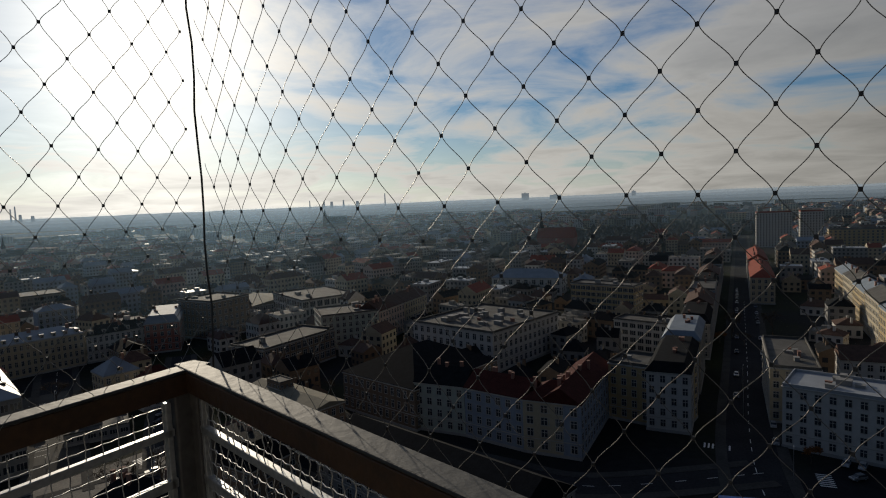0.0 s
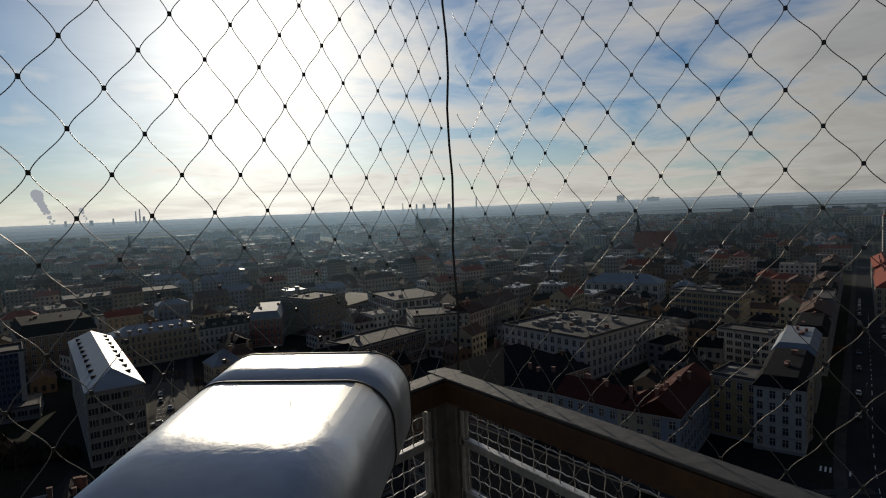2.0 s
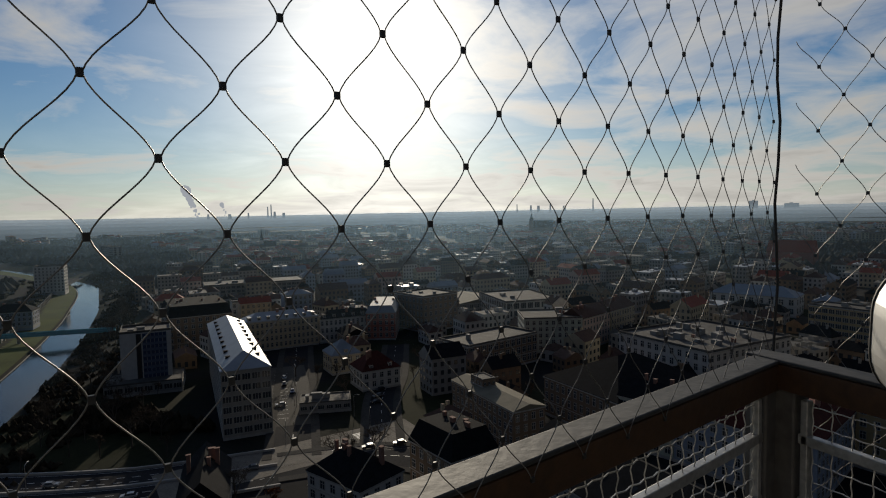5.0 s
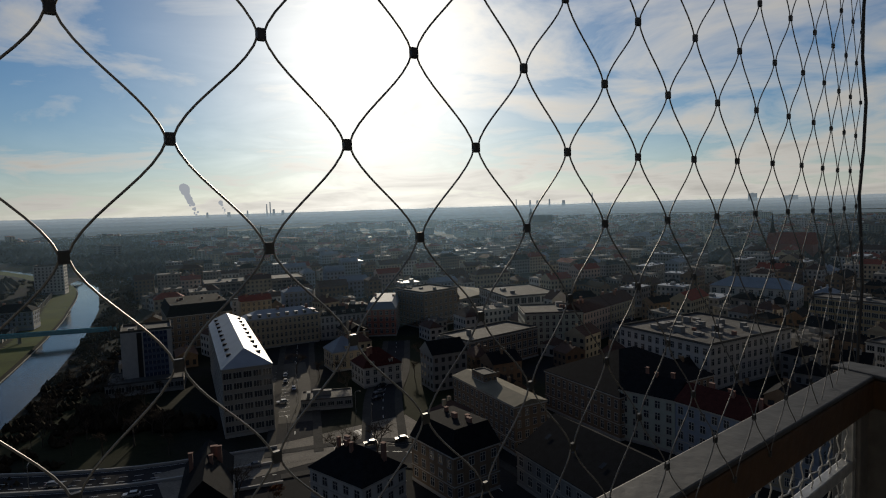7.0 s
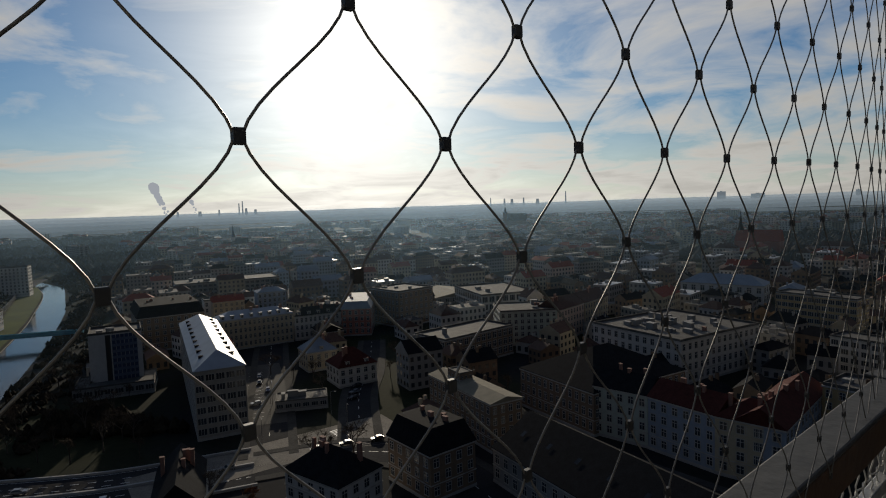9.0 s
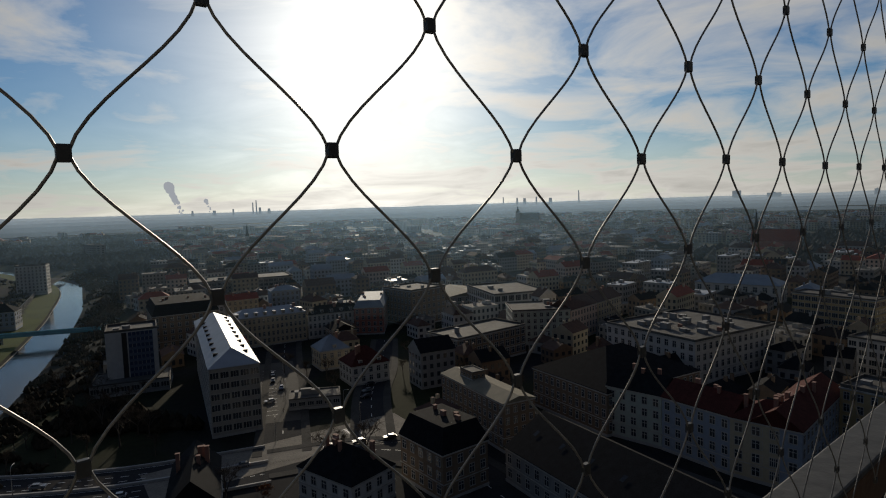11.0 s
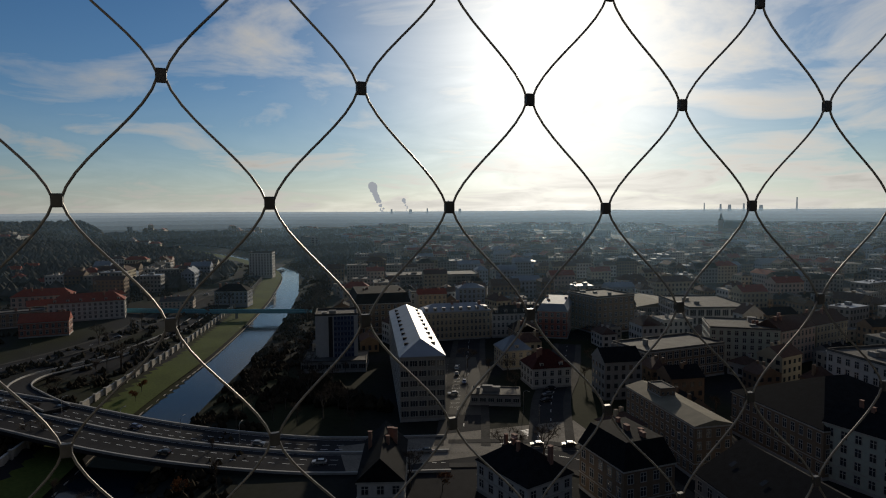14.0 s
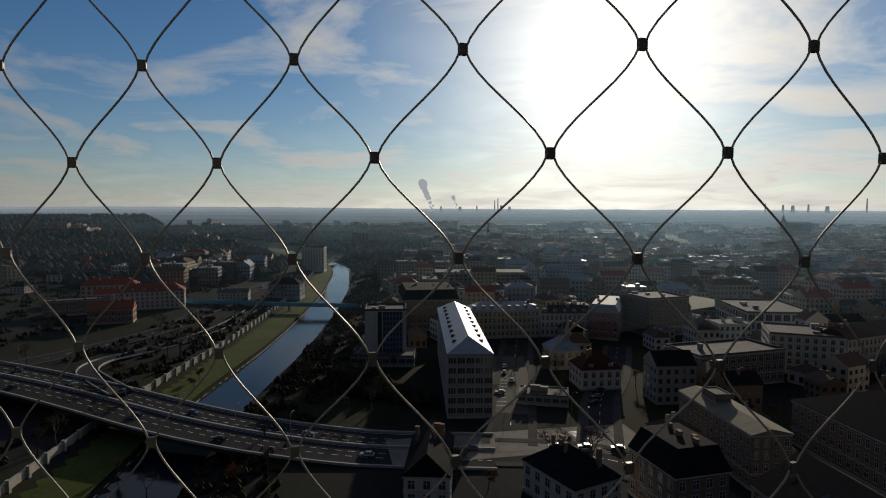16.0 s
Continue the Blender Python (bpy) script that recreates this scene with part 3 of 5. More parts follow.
house("grey_apartments", "pale grey apartment house with bay fronts", -76, 300, 22, 30, 26, 18, 5, 9, 8, "flat", 0.8, "green", "felt", chimneys=2, units=2)
house("pink_row_house", "pinkish cream row house with brown tiled roof", -48, 314, 68, 28, 14, 17, 4, 9, 4, "gable", 5, "pink", "brownroof", chimneys=3)
house("cream_row_house", "cream row house with dark tiled roof", -37, 341, 68, 28, 14, 17, 4, 9, 4, "gable", 5, "cream", "brownroof", chimneys=3)
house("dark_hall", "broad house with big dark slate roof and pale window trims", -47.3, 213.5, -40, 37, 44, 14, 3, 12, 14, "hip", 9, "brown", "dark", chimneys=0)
house("white_block", "white block with flat cluttered roof terraces", -27, 279, -40, 47, 52, 18, 4, 12, 14, "flat", 1.0, "white", "felt", chimneys=4, units=26)
house("villa", "white villa with steep red tiled hip roof", -124, 216, 50, 17, 15, 8.5, 2, 5, 4, "hip", 6.5, "white", "darkred", chimneys=2, dormers=2)
house("turret_house", "cream villa with bluish metal roof", -150, 234, 50, 14, 14, 9, 2, 4, 4, "hip", 6, "cream", "bluemetal", chimneys=1, dormers=1)
house("kiosk", "low flat-roofed grey pavilion", -133, 184, 32, 19, 11, 4, 1, 6, 4, "flat", 0.5, "grey", "felt", "wide", "pavilion", 0, ww=0.7, units=3, cornice=False)
house("gabled_house", "white gabled house with dark roof and chimneys", -107, 99.5, 40, 11.5, 26, 8.5, 2, 3, 6, "gable", 6, "white", "dark", chimneys=4)
house("old_villa", "white old villa with dark slate roof", -91, 128, -18, 20, 15, 8.5, 2, 5, 4, "hip", 6, "white", "dark", chimneys=6)
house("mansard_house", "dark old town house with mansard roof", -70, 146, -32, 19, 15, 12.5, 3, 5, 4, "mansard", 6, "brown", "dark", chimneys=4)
house("theatre", "broad hall with dark roof and small skylights", -42, 152, -41, 62, 26, 9.5, 2, 16, 6, "gable", 7.5, "grey", "dark", chimneys=0, skylights=6)
house("corner_apartments", "cream corner apartment house with dark red tiled roof", 14.2, 172, -24, 17, 14, 16, 4, 4, 4, "hip", 4.5, "cream", "darkred", chimneys=3)
house("apartment_wing", "pale blue-white apartment wing with dark red tiled roof", 29.7, 165, 65, 42, 12, 16, 4, 12, 3, "gable", 4.5, "bluegrey", "darkred", chimneys=4)
house("blue_apartments", "blue-grey apartment house with dark red roof", -2.8, 184.5, -36, 21.3, 13, 16, 4, 6, 4, "gable", 4.5, "bluegrey", "darkred", chimneys=3)
house("pale_apartments", "pale green apartment house with dark roof", -19.2, 192, -24, 17.8, 13, 16, 4, 5, 4, "gable", 4.5, "green", "dark", chimneys=3)
house("ochre_apartments", "ochre five-storey apartment house with terrace roof", 45, 197, -36, 24, 15, 19, 5, 7, 4, "flat", 1.0, "ochre", "felt", chimneys=1, units=3)
house("street_apartments", "white five-storey apartment row along the street", 66, 181, 66, 40, 13, 19, 5, 12, 4, "mansard", 3, "white", "dark", chimneys=5)
house("street_apartments", "cream apartment row along the street", 83, 218, 66, 34, 13, 20, 5, 10, 4, "mansard", 3, "cream", "bluemetal", chimneys=5)
house("white_apartments", "white apartment house with sunlit flat roof terraces", 88, 171, -38, 42, 17, 18, 5, 12, 5, "flat", 0.9, "white", "metal", chimneys=2, units=6)
house("white_apartments", "white apartment house with grey roof", 121.5, 145, -38, 40, 17, 18, 5, 12, 5, "mansard", 3, "white", "bluemetal", chimneys=4)
house("cream_wing", "cream wing of an apartment house along the street", 110, 228, -113, 42, 14, 18, 5, 12, 4, "flat", 0.9, "cream", "felt", chimneys=2, units=3)
house("long_rear_wing", "white rear wing with brown roof", 125, 205, -24, 60, 13, 15, 4, 18, 4, "gable", 4, "white", "brownroof", chimneys=4)
house("ochre_office", "ochre flat-roofed office slab", 63, 371, -37, 40, 14, 20, 5, 12, 4, "flat", 0.8, "ochre", "felt", "wide", chimneys=0, units=2, ww=0.8)
house("white_low_block", "white low block with dark flat roof", 68, 284, -40, 30, 12, 15, 4, 8, 4, "flat", 0.8, "white", "felt", "wide", chimneys=0, units=2, ww=0.7)
house("assembly_hall", "long hall with blue-grey sheet-metal hip roof", 18, 462, -20, 54, 22, 13, 2, 9, 3, "hip", 6, "white", "bluemetal", chimneys=0)
house("tower_block", "white panel tower block with red edge trim", 352, 742, -22, 38, 16, 42, 13, 12, 4, "flat", 1.5, "white", "red", "wide", "tower block", 0, units=1, cornice=False)
house("tower_block", "narrow white panel tower block with red edge trim", 398, 730, -22, 24, 16, 42, 13, 8, 4, "flat", 1.5, "white", "red", "wide", "tower block", 0, units=1, cornice=False)
house("panel_block", "ochre panel apartment slab", 378, 640, -24, 80, 16, 26, 8, 20, 4, "flat", 1.0, "ochre", "felt", "wide", chimneys=0, units=2, cornice=False)
for i in range(5):
    d = i * 34.5
    house("yellow_row_house", "ochre street house with pale metal roof, lit from the side", 240 - 0.407 * d, 400 - 0.914 * d, -114, 34, 14, 19 + (i % 2), 5, 10, 4, "gable", 4, ("ochre", "cream")[i % 2], ("bluemetal", "felt")[i % 2], chimneys=3)
for i in range(6):
    d = i * 34
    house("street_house", "white street house with bright red tiled roof", 262 - 0.407 * d, 572 - 0.914 * d, -114, 33, 14, 15 + i % 3, 4, 9, 4, "hip" if i in (0, 5) else "gable", 5, ("white", "grey", "cream")[i % 3], "red", chimneys=3)
for i in range(8):
    d = i * 35
    house("street_house", "tall town house along the shaded street", 104 + 0.407 * d, 262 + 0.914 * d, 66, 34, 13, 16 + (i * 7) % 5, 5, 10, 4, ("mansard", "gable", "flat")[i % 3], 4 if i % 3 != 2 else 1, ("grey", "white", "bluegrey", "pink")[i % 4], ("dark", "brownroof", "felt")[i % 3], chimneys=3)
house("hotel_slab", "pale flat-roofed slab block by the river", -600, 402, 42, 26, 16, 27, 8, 8, 5, "flat", 1, "white", "felt", "wide", "tower block", 0, cornice=False)
house("red_roof_block", "long white block with bright red tiled roof", -462, 152, 62, 46, 15, 13, 4, 14, 4, "hip", 5.5, "white", "red", dormers=6)
house("brick_house", "red brick house with red tiled roof", -420, 122, 60, 26, 12, 9, 2, 8, 4, "gable", 5, "brick", "red")
house("grey_house", "grey villa with dark hip roof", -440, 262, 40, 26, 15, 11, 3, 8, 4, "hip", 5, "bluegrey", "dark")
house("low_terrace", "low pale terrace with grey roof", -455, 225, 50, 24, 10, 6, 2, 8, 3, "gable", 3, "pink", "felt")
house("red_terrace", "pale block with red tiled roof", -530, 150, 60, 40, 14, 12, 3, 10, 4, "hip", 5, "pink", "red")
house("brown_flats", "brown brick block with flat felt roof", -470, 110, 70, 40, 14, 10, 3, 10, 4, "flat", 0.8, "brown", "felt")

# ---------------------------------------------------------------- churches
def church(x, y, ang, nave, H, towers, wall, rmat, label, spire):
    ob = empty("church", pose(x, y, 0, 0, 0, ang), label, "church")
    L, W = nave
    bm = bmesh.new()
    box(bm, 0, 0, -2, L, W, H)
    link("wall", bm, WALLS[wall], ob)
    bm = bmesh.new()
    roof_mesh(bm, L, W, "gable", H * 0.8)
    r = link("roof", bm, ROOFS[rmat], ob)
    r.location = (0, 0, H)
    for (tx, ty, s, th) in towers:
        bm = bmesh.new()
        box(bm, tx - s, ty - s, -2, tx + s, ty + s, th)
        box(bm, tx - s - 0.3, ty - s - 0.3, th - 0.6, tx + s + 0.3, ty + s + 0.3, th)
        t = link("steeple", bm, WALLS[wall], ob)
        bm = bmesh.new()
        base = [bm.verts.new((tx + s * 1.1 * math.cos(a), ty + s * 1.1 * math.sin(a), th)) for a in [k * math.pi / 4 for k in range(8)]]
        mid = [bm.verts.new((tx + s * 0.5 * math.cos(a), ty + s * 0.5 * math.sin(a), th + spire * 0.35)) for a in [k * math.pi / 4 for k in range(8)]]
        tip = bm.verts.new((tx, ty, th + spire))
        for k in range(8):
            bm.faces.new((base[k], base[(k + 1) % 8], mid[(k + 1) % 8], mid[k]))
            bm.faces.new((mid[k], mid[(k + 1) % 8], tip))
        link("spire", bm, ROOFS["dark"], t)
    return ob


church(95, 815, -24, (50, 20), 17, [(4, 10, 3.5, 30)], "brick", "red", "red brick church with pointed dark spire", 26)
church(-737, 925, 40, (26, 14), 13, [(0, 7, 3.2, 26)], "white", "dark", "white church tower with dark spire", 26)
church(-372, 1555, 10, (60, 28), 24, [(4, 3, 5, 44), (4, 25, 5, 44)], "brown", "dark", "twin-towered cathedral with dark roofs", 18)

# ---------------------------------------------------------------- the rest of the town
SPOTS = []
for o in scene.objects:
    if o.type == "EMPTY" and o.parent is None:
        c = [o.matrix_world @ Vector(v) for k in o.children if k.type == "MESH" and k.name.startswith("wall") for v in k.bound_box]
        if c:
            w = [k for k in o.children if k.name.startswith("wall")][0]
            SPOTS.append((o.matrix_world.inverted(), max(v[0] for v in w.bound_box), max(v[1] for v in w.bound_box), o.matrix_world.translation.copy()))
STREETS = [((60, 100), (420, 930), 14), ((-112, 150), (-235, 330), 16), ((-90, 168), (-150, 300), 10), ((75, 155), (-100, 290), 9), ((-330, 30), (-575, 385), 22), ((-112, 143), (60, 100), 14), ((-420, 20), (-112, 143), 28), ((-575, 385), (-700, 520), 16)]


def segment_distance(x, y, a, b):
    ux, uy = b[0] - a[0], b[1] - a[1]
    t = max(0, min(1, ((x - a[0]) * ux + (y - a[1]) * uy) / (ux * ux + uy * uy)))
    return math.hypot(x - a[0] - t * ux, y - a[1] - t * uy)


def free_spot(x, y, m):
    for inv, sl, sw, at in SPOTS:
        if abs(at.x - x) < 140 and abs(at.y - y) < 140:
            q = inv @ Vector((x, y, 0))
            if -m < q.x < sl + m and -m < q.y < sw + m:
                return False
    rd = river_distance(np.array([x]), np.array([y]))[0]
    if -32 - m < rd < 62 + m:
        return False
    return all(segment_distance(x, y, a, b) > w + m * 0.6 for a, b, w in STREETS)


def plot_free(x, y, a, L, W, r, m=1.5):
    for u, v in ((0, 0), (L, 0), (L, W), (0, W), (L / 2, W / 2), (L / 2, 0), (L / 2, W)):
        if not free_spot(x + u * math.cos(a) - v * math.sin(a), y + u * math.sin(a) + v * math.cos(a), m):
            return False
    return True


def take_plot(x, y, a, L, W):
    SPOTS.append((pose(x, y, 0, 0, 0, math.degrees(a)).inverted(), L, W, Vector((x, y, 0))))


rt = random.Random(11)


class Town:
    """Many joined houses of one wall and roof colour."""

    def __init__(self):
        self.v, self.f, self.m = [], [], []

    def quad(self, pts, mi):
        i = len(self.v)
        self.v += pts
        self.f.append(tuple(range(i, i + len(pts))))
        self.m.append(mi)

    def house(self, x, y, z, ang, L, W, H, roof, rh, wins):
        ca, sa = math.cos(ang), math.sin(ang)

        def P(u, v, w):
            return (x + u * ca - v * sa, y + u * sa + v * ca, z + w)
        c = [(0, 0), (L, 0), (L, W), (0, W)]
        for k in range(4):
            a, b = c[k], c[(k + 1) % 4]
            self.quad([P(*a, -3), P(*b, -3), P(*b, H), P(*a, H)], 0)
        o = 0.4
        A, B, C, D = P(-o, -o, H), P(L + o, -o, H), P(L + o, W + o, H), P(-o, W + o, H)
        if roof == "flat":
            self.quad([P(0, 0, H), P(L, 0, H), P(L, W, H), P(0, W, H)], 1)
            for _ in range(4):
                # vents and stacks
                u, v, s, k = L * rt.uniform(0.06, 0.92), W * rt.uniform(0.1, 0.85), rt.uniform(0.4, 1.3), rt.uniform(0.6, 1.8)
                a = [P(u, v, H), P(u + s, v, H), P(u + s, v + s, H), P(u, v + s, H)]
                b = [(x0, y0, z0 + k) for x0, y0, z0 in a]
                for j in range(4):
                    self.quad([a[j], a[(j + 1) % 4], b[(j + 1) % 4], b[j]], 0)
                self.quad(b, 1)
            u, v = L * rt.uniform(0.1, 0.6), W * rt.uniform(0.2, 0.5)
            a = [P(u, v, H), P(u + 3, v, H), P(u + 3, v + 3, H), P(u, v + 3, H)]
            b = [P(u, v, H + 2), P(u + 3, v, H + 2), P(u + 3, v + 3, H + 2), P(u, v + 3, H + 2)]
            for k in range(4):
                self.quad([a[k], a[(k + 1) % 4], b[(k + 1) % 4], b[k]], 0)
            self.quad(b, 1)
        else:
            i = 0 if roof == "gable" else W * 0.45
            r0, r1 = P(-o + i, W / 2, H + rh), P(L + o - i, W / 2, H + rh)
            self.quad([A, B, r1, r0], 1)
            self.quad([C, D, r0, r1], 1)
            self.quad([B, C, r1], 1 if i else 0)
            self.quad([D, A, r0], 1 if i else 0)
            for _ in range(2):
                u, v, s = L * rt.uniform(0.1, 0.9), W * rt.uniform(0.35, 0.65), 0.5
                a = [P(u - s, v - s, H), P(u + s, v - s, H), P(u + s, v + s, H), P(u - s, v + s, H)]
                b = [P(u - s, v - s, H + rh + 1), P(u + s, v - s, H + rh + 1), P(u + s, v + s, H + rh + 1), P(u - s, v + s, H + rh + 1)]
                for k in range(4):
                    self.quad([a[k], a[(k + 1) % 4], b[(k + 1) % 4], b[k]], 0)
                self.quad(b, 1)
        if wins:
            fl = max(1, int(H / 3.4))
            for side in range(4):
                n = max(1, int((L if side % 2 == 0 else W) / wins))
                step = (L if side % 2 == 0 else W) / n
                e = 0.06
                for k in range(fl):
                    z0 = 1.2 + k * (H - 1.0) / fl
                    z1 = z0 + (H - 1.0) / fl * 0.52
                    for j in range(n):
                        u0, u1 = (j + 0.27) * step, (j + 0.73) * step
                        pts = {0: ((u0, -e), (u1, -e)), 1: ((L + e, u0), (L + e, u1)), 2: ((L - u0, W + e), (L - u1, W + e)), 3: ((-e, W - u0), (-e, W - u1))}[side]
                        (a, b), (c2, d2) = pts
                        self.quad([P(a, b, z0), P(c2, d2, z0), P(c2, d2, z1), P(a, b, z1)], 2)


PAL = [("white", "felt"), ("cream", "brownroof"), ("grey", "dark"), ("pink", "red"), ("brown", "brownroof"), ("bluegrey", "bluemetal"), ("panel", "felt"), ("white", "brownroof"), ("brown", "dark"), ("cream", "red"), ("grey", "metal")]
towns = [Town() for _ in PAL]
near_count = 0


def block(cx, cy, ang, bx, by, r):
    """A perimeter block of houses round a yard."""
    global near_count
    ca, sa = math.cos(ang), math.sin(ang)
    W = 12.5
    for side in range(4):
        length = bx if side % 2 == 0 else by - 2 * W
        u = 0.0
        while u < length - 8:
            L = min(rt.uniform(13, 26), length - u)
            if length - u - L < 8:
                L = length - u
            if side == 0:
                ox, oy, a = u, 0, ang
            elif side == 1:
                ox, oy, a = bx, W + u, ang + math.pi / 2
            elif side == 2:
                ox, oy, a = bx - u, by, ang + math.pi
            else:
                ox, oy, a = 0, by - W - u, ang - math.pi / 2
            x, y = cx + ox * ca - oy * sa, cy + ox * sa + oy * ca
            u += L + 0.05
            mx, my = x + L / 2 * math.cos(a) - W / 2 * math.sin(a), y + L / 2 * math.sin(a) + W / 2 * math.cos(a)
            if rt.random() < 0.10 or not plot_free(x, y, a, L, W, r):
                continue
            k = rt.randrange(len(PAL))
            H = rt.choice((10, 12, 13, 14, 15, 16, 17, 18)) * (1.0 if r < 900 else 0.9)
            roof = "flat" if PAL[k][1] in ("felt", "metal") else rt.choice(("gable", "gable", "hip"))
            rh = rt.uniform(3, 5)
            z = height_at(mx, my)
            if r < 620:
                take_plot(x, y, a, L, W)
            if r < 430 and near_count < 4:
                near_count += 1
                nm = {"white": "white", "cream": "cream", "grey": "grey", "pink": "pinkish", "brown": "brown", "bluegrey": "blue-grey", "panel": "concrete"}[PAL[k][0]]
                rn = {"felt": "grey flat", "brownroof": "brown tiled", "dark": "dark slate", "red": "red tiled", "bluemetal": "bluish metal", "metal": "pale metal"}[PAL[k][1]]
                house("town_house", nm + " town house with " + rn + " roof in a closed block", x, y, math.degrees(a), L, W, H, max(2, int(H / 3.6)), max(3, int(L / 3)), 3, roof, 1.0 if roof == "flat" else rh, PAL[k][0], PAL[k][1], chimneys=2, sides="fb")
            else:
                towns[k].house(x, y, z, a, L, W, H, roof, rh, 3.0 if r < 900 else (4.5 if r < 1500 else 0))


for gx in range(-26, 27):
    for gy in range(0, 40):
        left = gx < 0
        ang = radians(47 if left else 66)
        # two street grids that meet under the tower's axis
        bx, by = rt.uniform(58, 76), rt.uniform(46, 62)
        px, py = gx * 92 + rt.uniform(-6, 6), 215 + gy * 78 + rt.uniform(-6, 6)
        cx, cy = px, py
        yaw = math.degrees(math.atan2(-cx, cy))
        r = math.hypot(cx, cy)
        if not -47 < yaw < 82 or r > 2300 or r < 235:
            continue
        if noise.noise(Vector((cx * 0.0022, cy * 0.0022, 3.0))) > (0.22 if r < 1200 else 0.05) or (yaw > 48 and r > 760 and rt.random() < 0.88):
            continue
        if rt.random() < 0.10 and r > 600:
            # a large shed or school with a flat pale roof
            k = rt.choice((0, 6, 10))
            if free_spot(cx, cy, 40):
                towns[k].house(cx, cy, height_at(cx, cy), ang, rt.uniform(40, 80), rt.uniform(20, 40), rt.uniform(7, 12), "flat", 1, 5.0)
            continue
        block(cx, cy, ang, bx, by, r)
# small rear houses, workshops and sheds in the yards
placed = 0
for i in range(2600):
    if placed > 190:
        break
    yaw, r = radians(rt.uniform(-46, 52)), 175 + 375 * rt.random() ** 0.8
    x, y = -math.sin(yaw) * r, math.cos(yaw) * r
    a = radians(rt.choice((47, 137, 66, -24)) + rt.uniform(-3, 3))
    L, W = rt.uniform(9, 20), rt.uniform(8, 12)
    if (r < 290 and math.degrees(yaw) > 22) or not plot_free(x, y, a, L, W, r, 2.0):
        continue
    k = rt.choice((2, 4, 8, 8, 1, 7, 6))
    take_plot(x, y, a, L, W)
    placed += 1
    towns[k].house(x, y, 0, a, L, W, rt.uniform(5, 12), "flat" if k == 6 else rt.choice(("gable", "hip")), rt.uniform(2.5, 4.5), 3.0)
# panel towers on the skyline
for i in range(70):
    yaw, r = radians(rt.uniform(-46, 12) if i < 50 else rt.uniform(12, 70)), rt.uniform(1200, 2300)
    x, y = -math.sin(yaw) * r, math.cos(yaw) * r
    k = rt.choice((0, 6, 2, 9))
    towns[k].house(x, y, height_at(x, y), radians(-24), rt.uniform(25, 70), 14, rt.uniform(16, 30), "flat", 1, 5.0 if r < 2200 else 0)
for (wk, rk), T in zip(PAL, towns):
    me = bpy.data.meshes.new("town_houses")
    me.from_pydata(T.v, [], T.f)
    for m in (WALLS[wk], ROOFS[rk], GLASS):
        me.materials.append(m)
    me.polygons.foreach_set("material_index", T.m)
    tagged(new("town_houses", me), wk + " town houses of the wider city, far off", "houses", "", "stuff")

# ---------------------------------------------------------------- woods and trees
WOOD = mat("far_wood", (0.075, 0.075, 0.068), 1.0, var=0.35, scale=0.01, fine=0.06, spread=0.15, spec=0.0)
TWIG = mat("bare_twigs", (0.075, 0.055, 0.038), 0.95, var=0.3, spread=0.3, spec=0.1)
RUST = mat("rusty_leaves", (0.20, 0.085, 0.03), 0.9, var=0.3, spread=0.3, spec=0.1)
BARK = mat("bark", (0.07, 0.055, 0.042), 0.95, var=0.3)
PINE = mat("conifer_needles", (0.025, 0.04, 0.022), 0.95, var=0.3, spread=0.3, spec=0.1)
rw = random.Random(5)
V, F = [], []


def crown(x, y, z, s, h):
    i = len(V)
    a = rw.random() * 6.28
    n = 5
    for ring, (k, w) in enumerate(((0.0, 0.7), (0.45, 1.0))):
        for j in range(n):
            q = a + j * 6.2832 / n
            V.append((x + s * w * rw.uniform(0.75, 1.2) * math.cos(q), y + s * w * rw.uniform(0.75, 1.2) * math.sin(q), z + h * k))
    V.append((x, y, z + h))
    for j in range(n):
        F.append((i + j, i + (j + 1) % n, i + n + (j + 1) % n, i + n + j))
        F.append((i + n + j, i + n + (j + 1) % n, i + 2 * n))


made = 0
while made < 15000:
    yaw = radians(rw.uniform(-48, 86))
    r = 620 + 1500 * rw.random() ** 1.1
    x, y = -math.sin(yaw) * r, math.cos(yaw) * r
    dens = noise.noise(Vector((x * 0.0022, y * 0.0022, 3.0))) + (0.35 if r > 2200 else 0) + (0.35 if yaw > radians(48) else 0) + (0.7 if yaw > radians(45) and r > 780 else 0)
    if dens < 0.16 + 0.25 * rw.random():
        continue
    if r < 1600 and not free_spot(x, y, 10):
        continue
    made += 1
    crown(x, y, height_at(x, y) - 1, rw.uniform(4, 8) * (1 + r / 3500), rw.uniform(8, 15))
me = bpy.data.meshes.new("distant_woods")
me.from_pydata(V, [], F)
me.materials.append(WOOD)
tagged(new("distant_woods", me), "dark bare winter woods over the distant hills", "woods", "", "stuff")


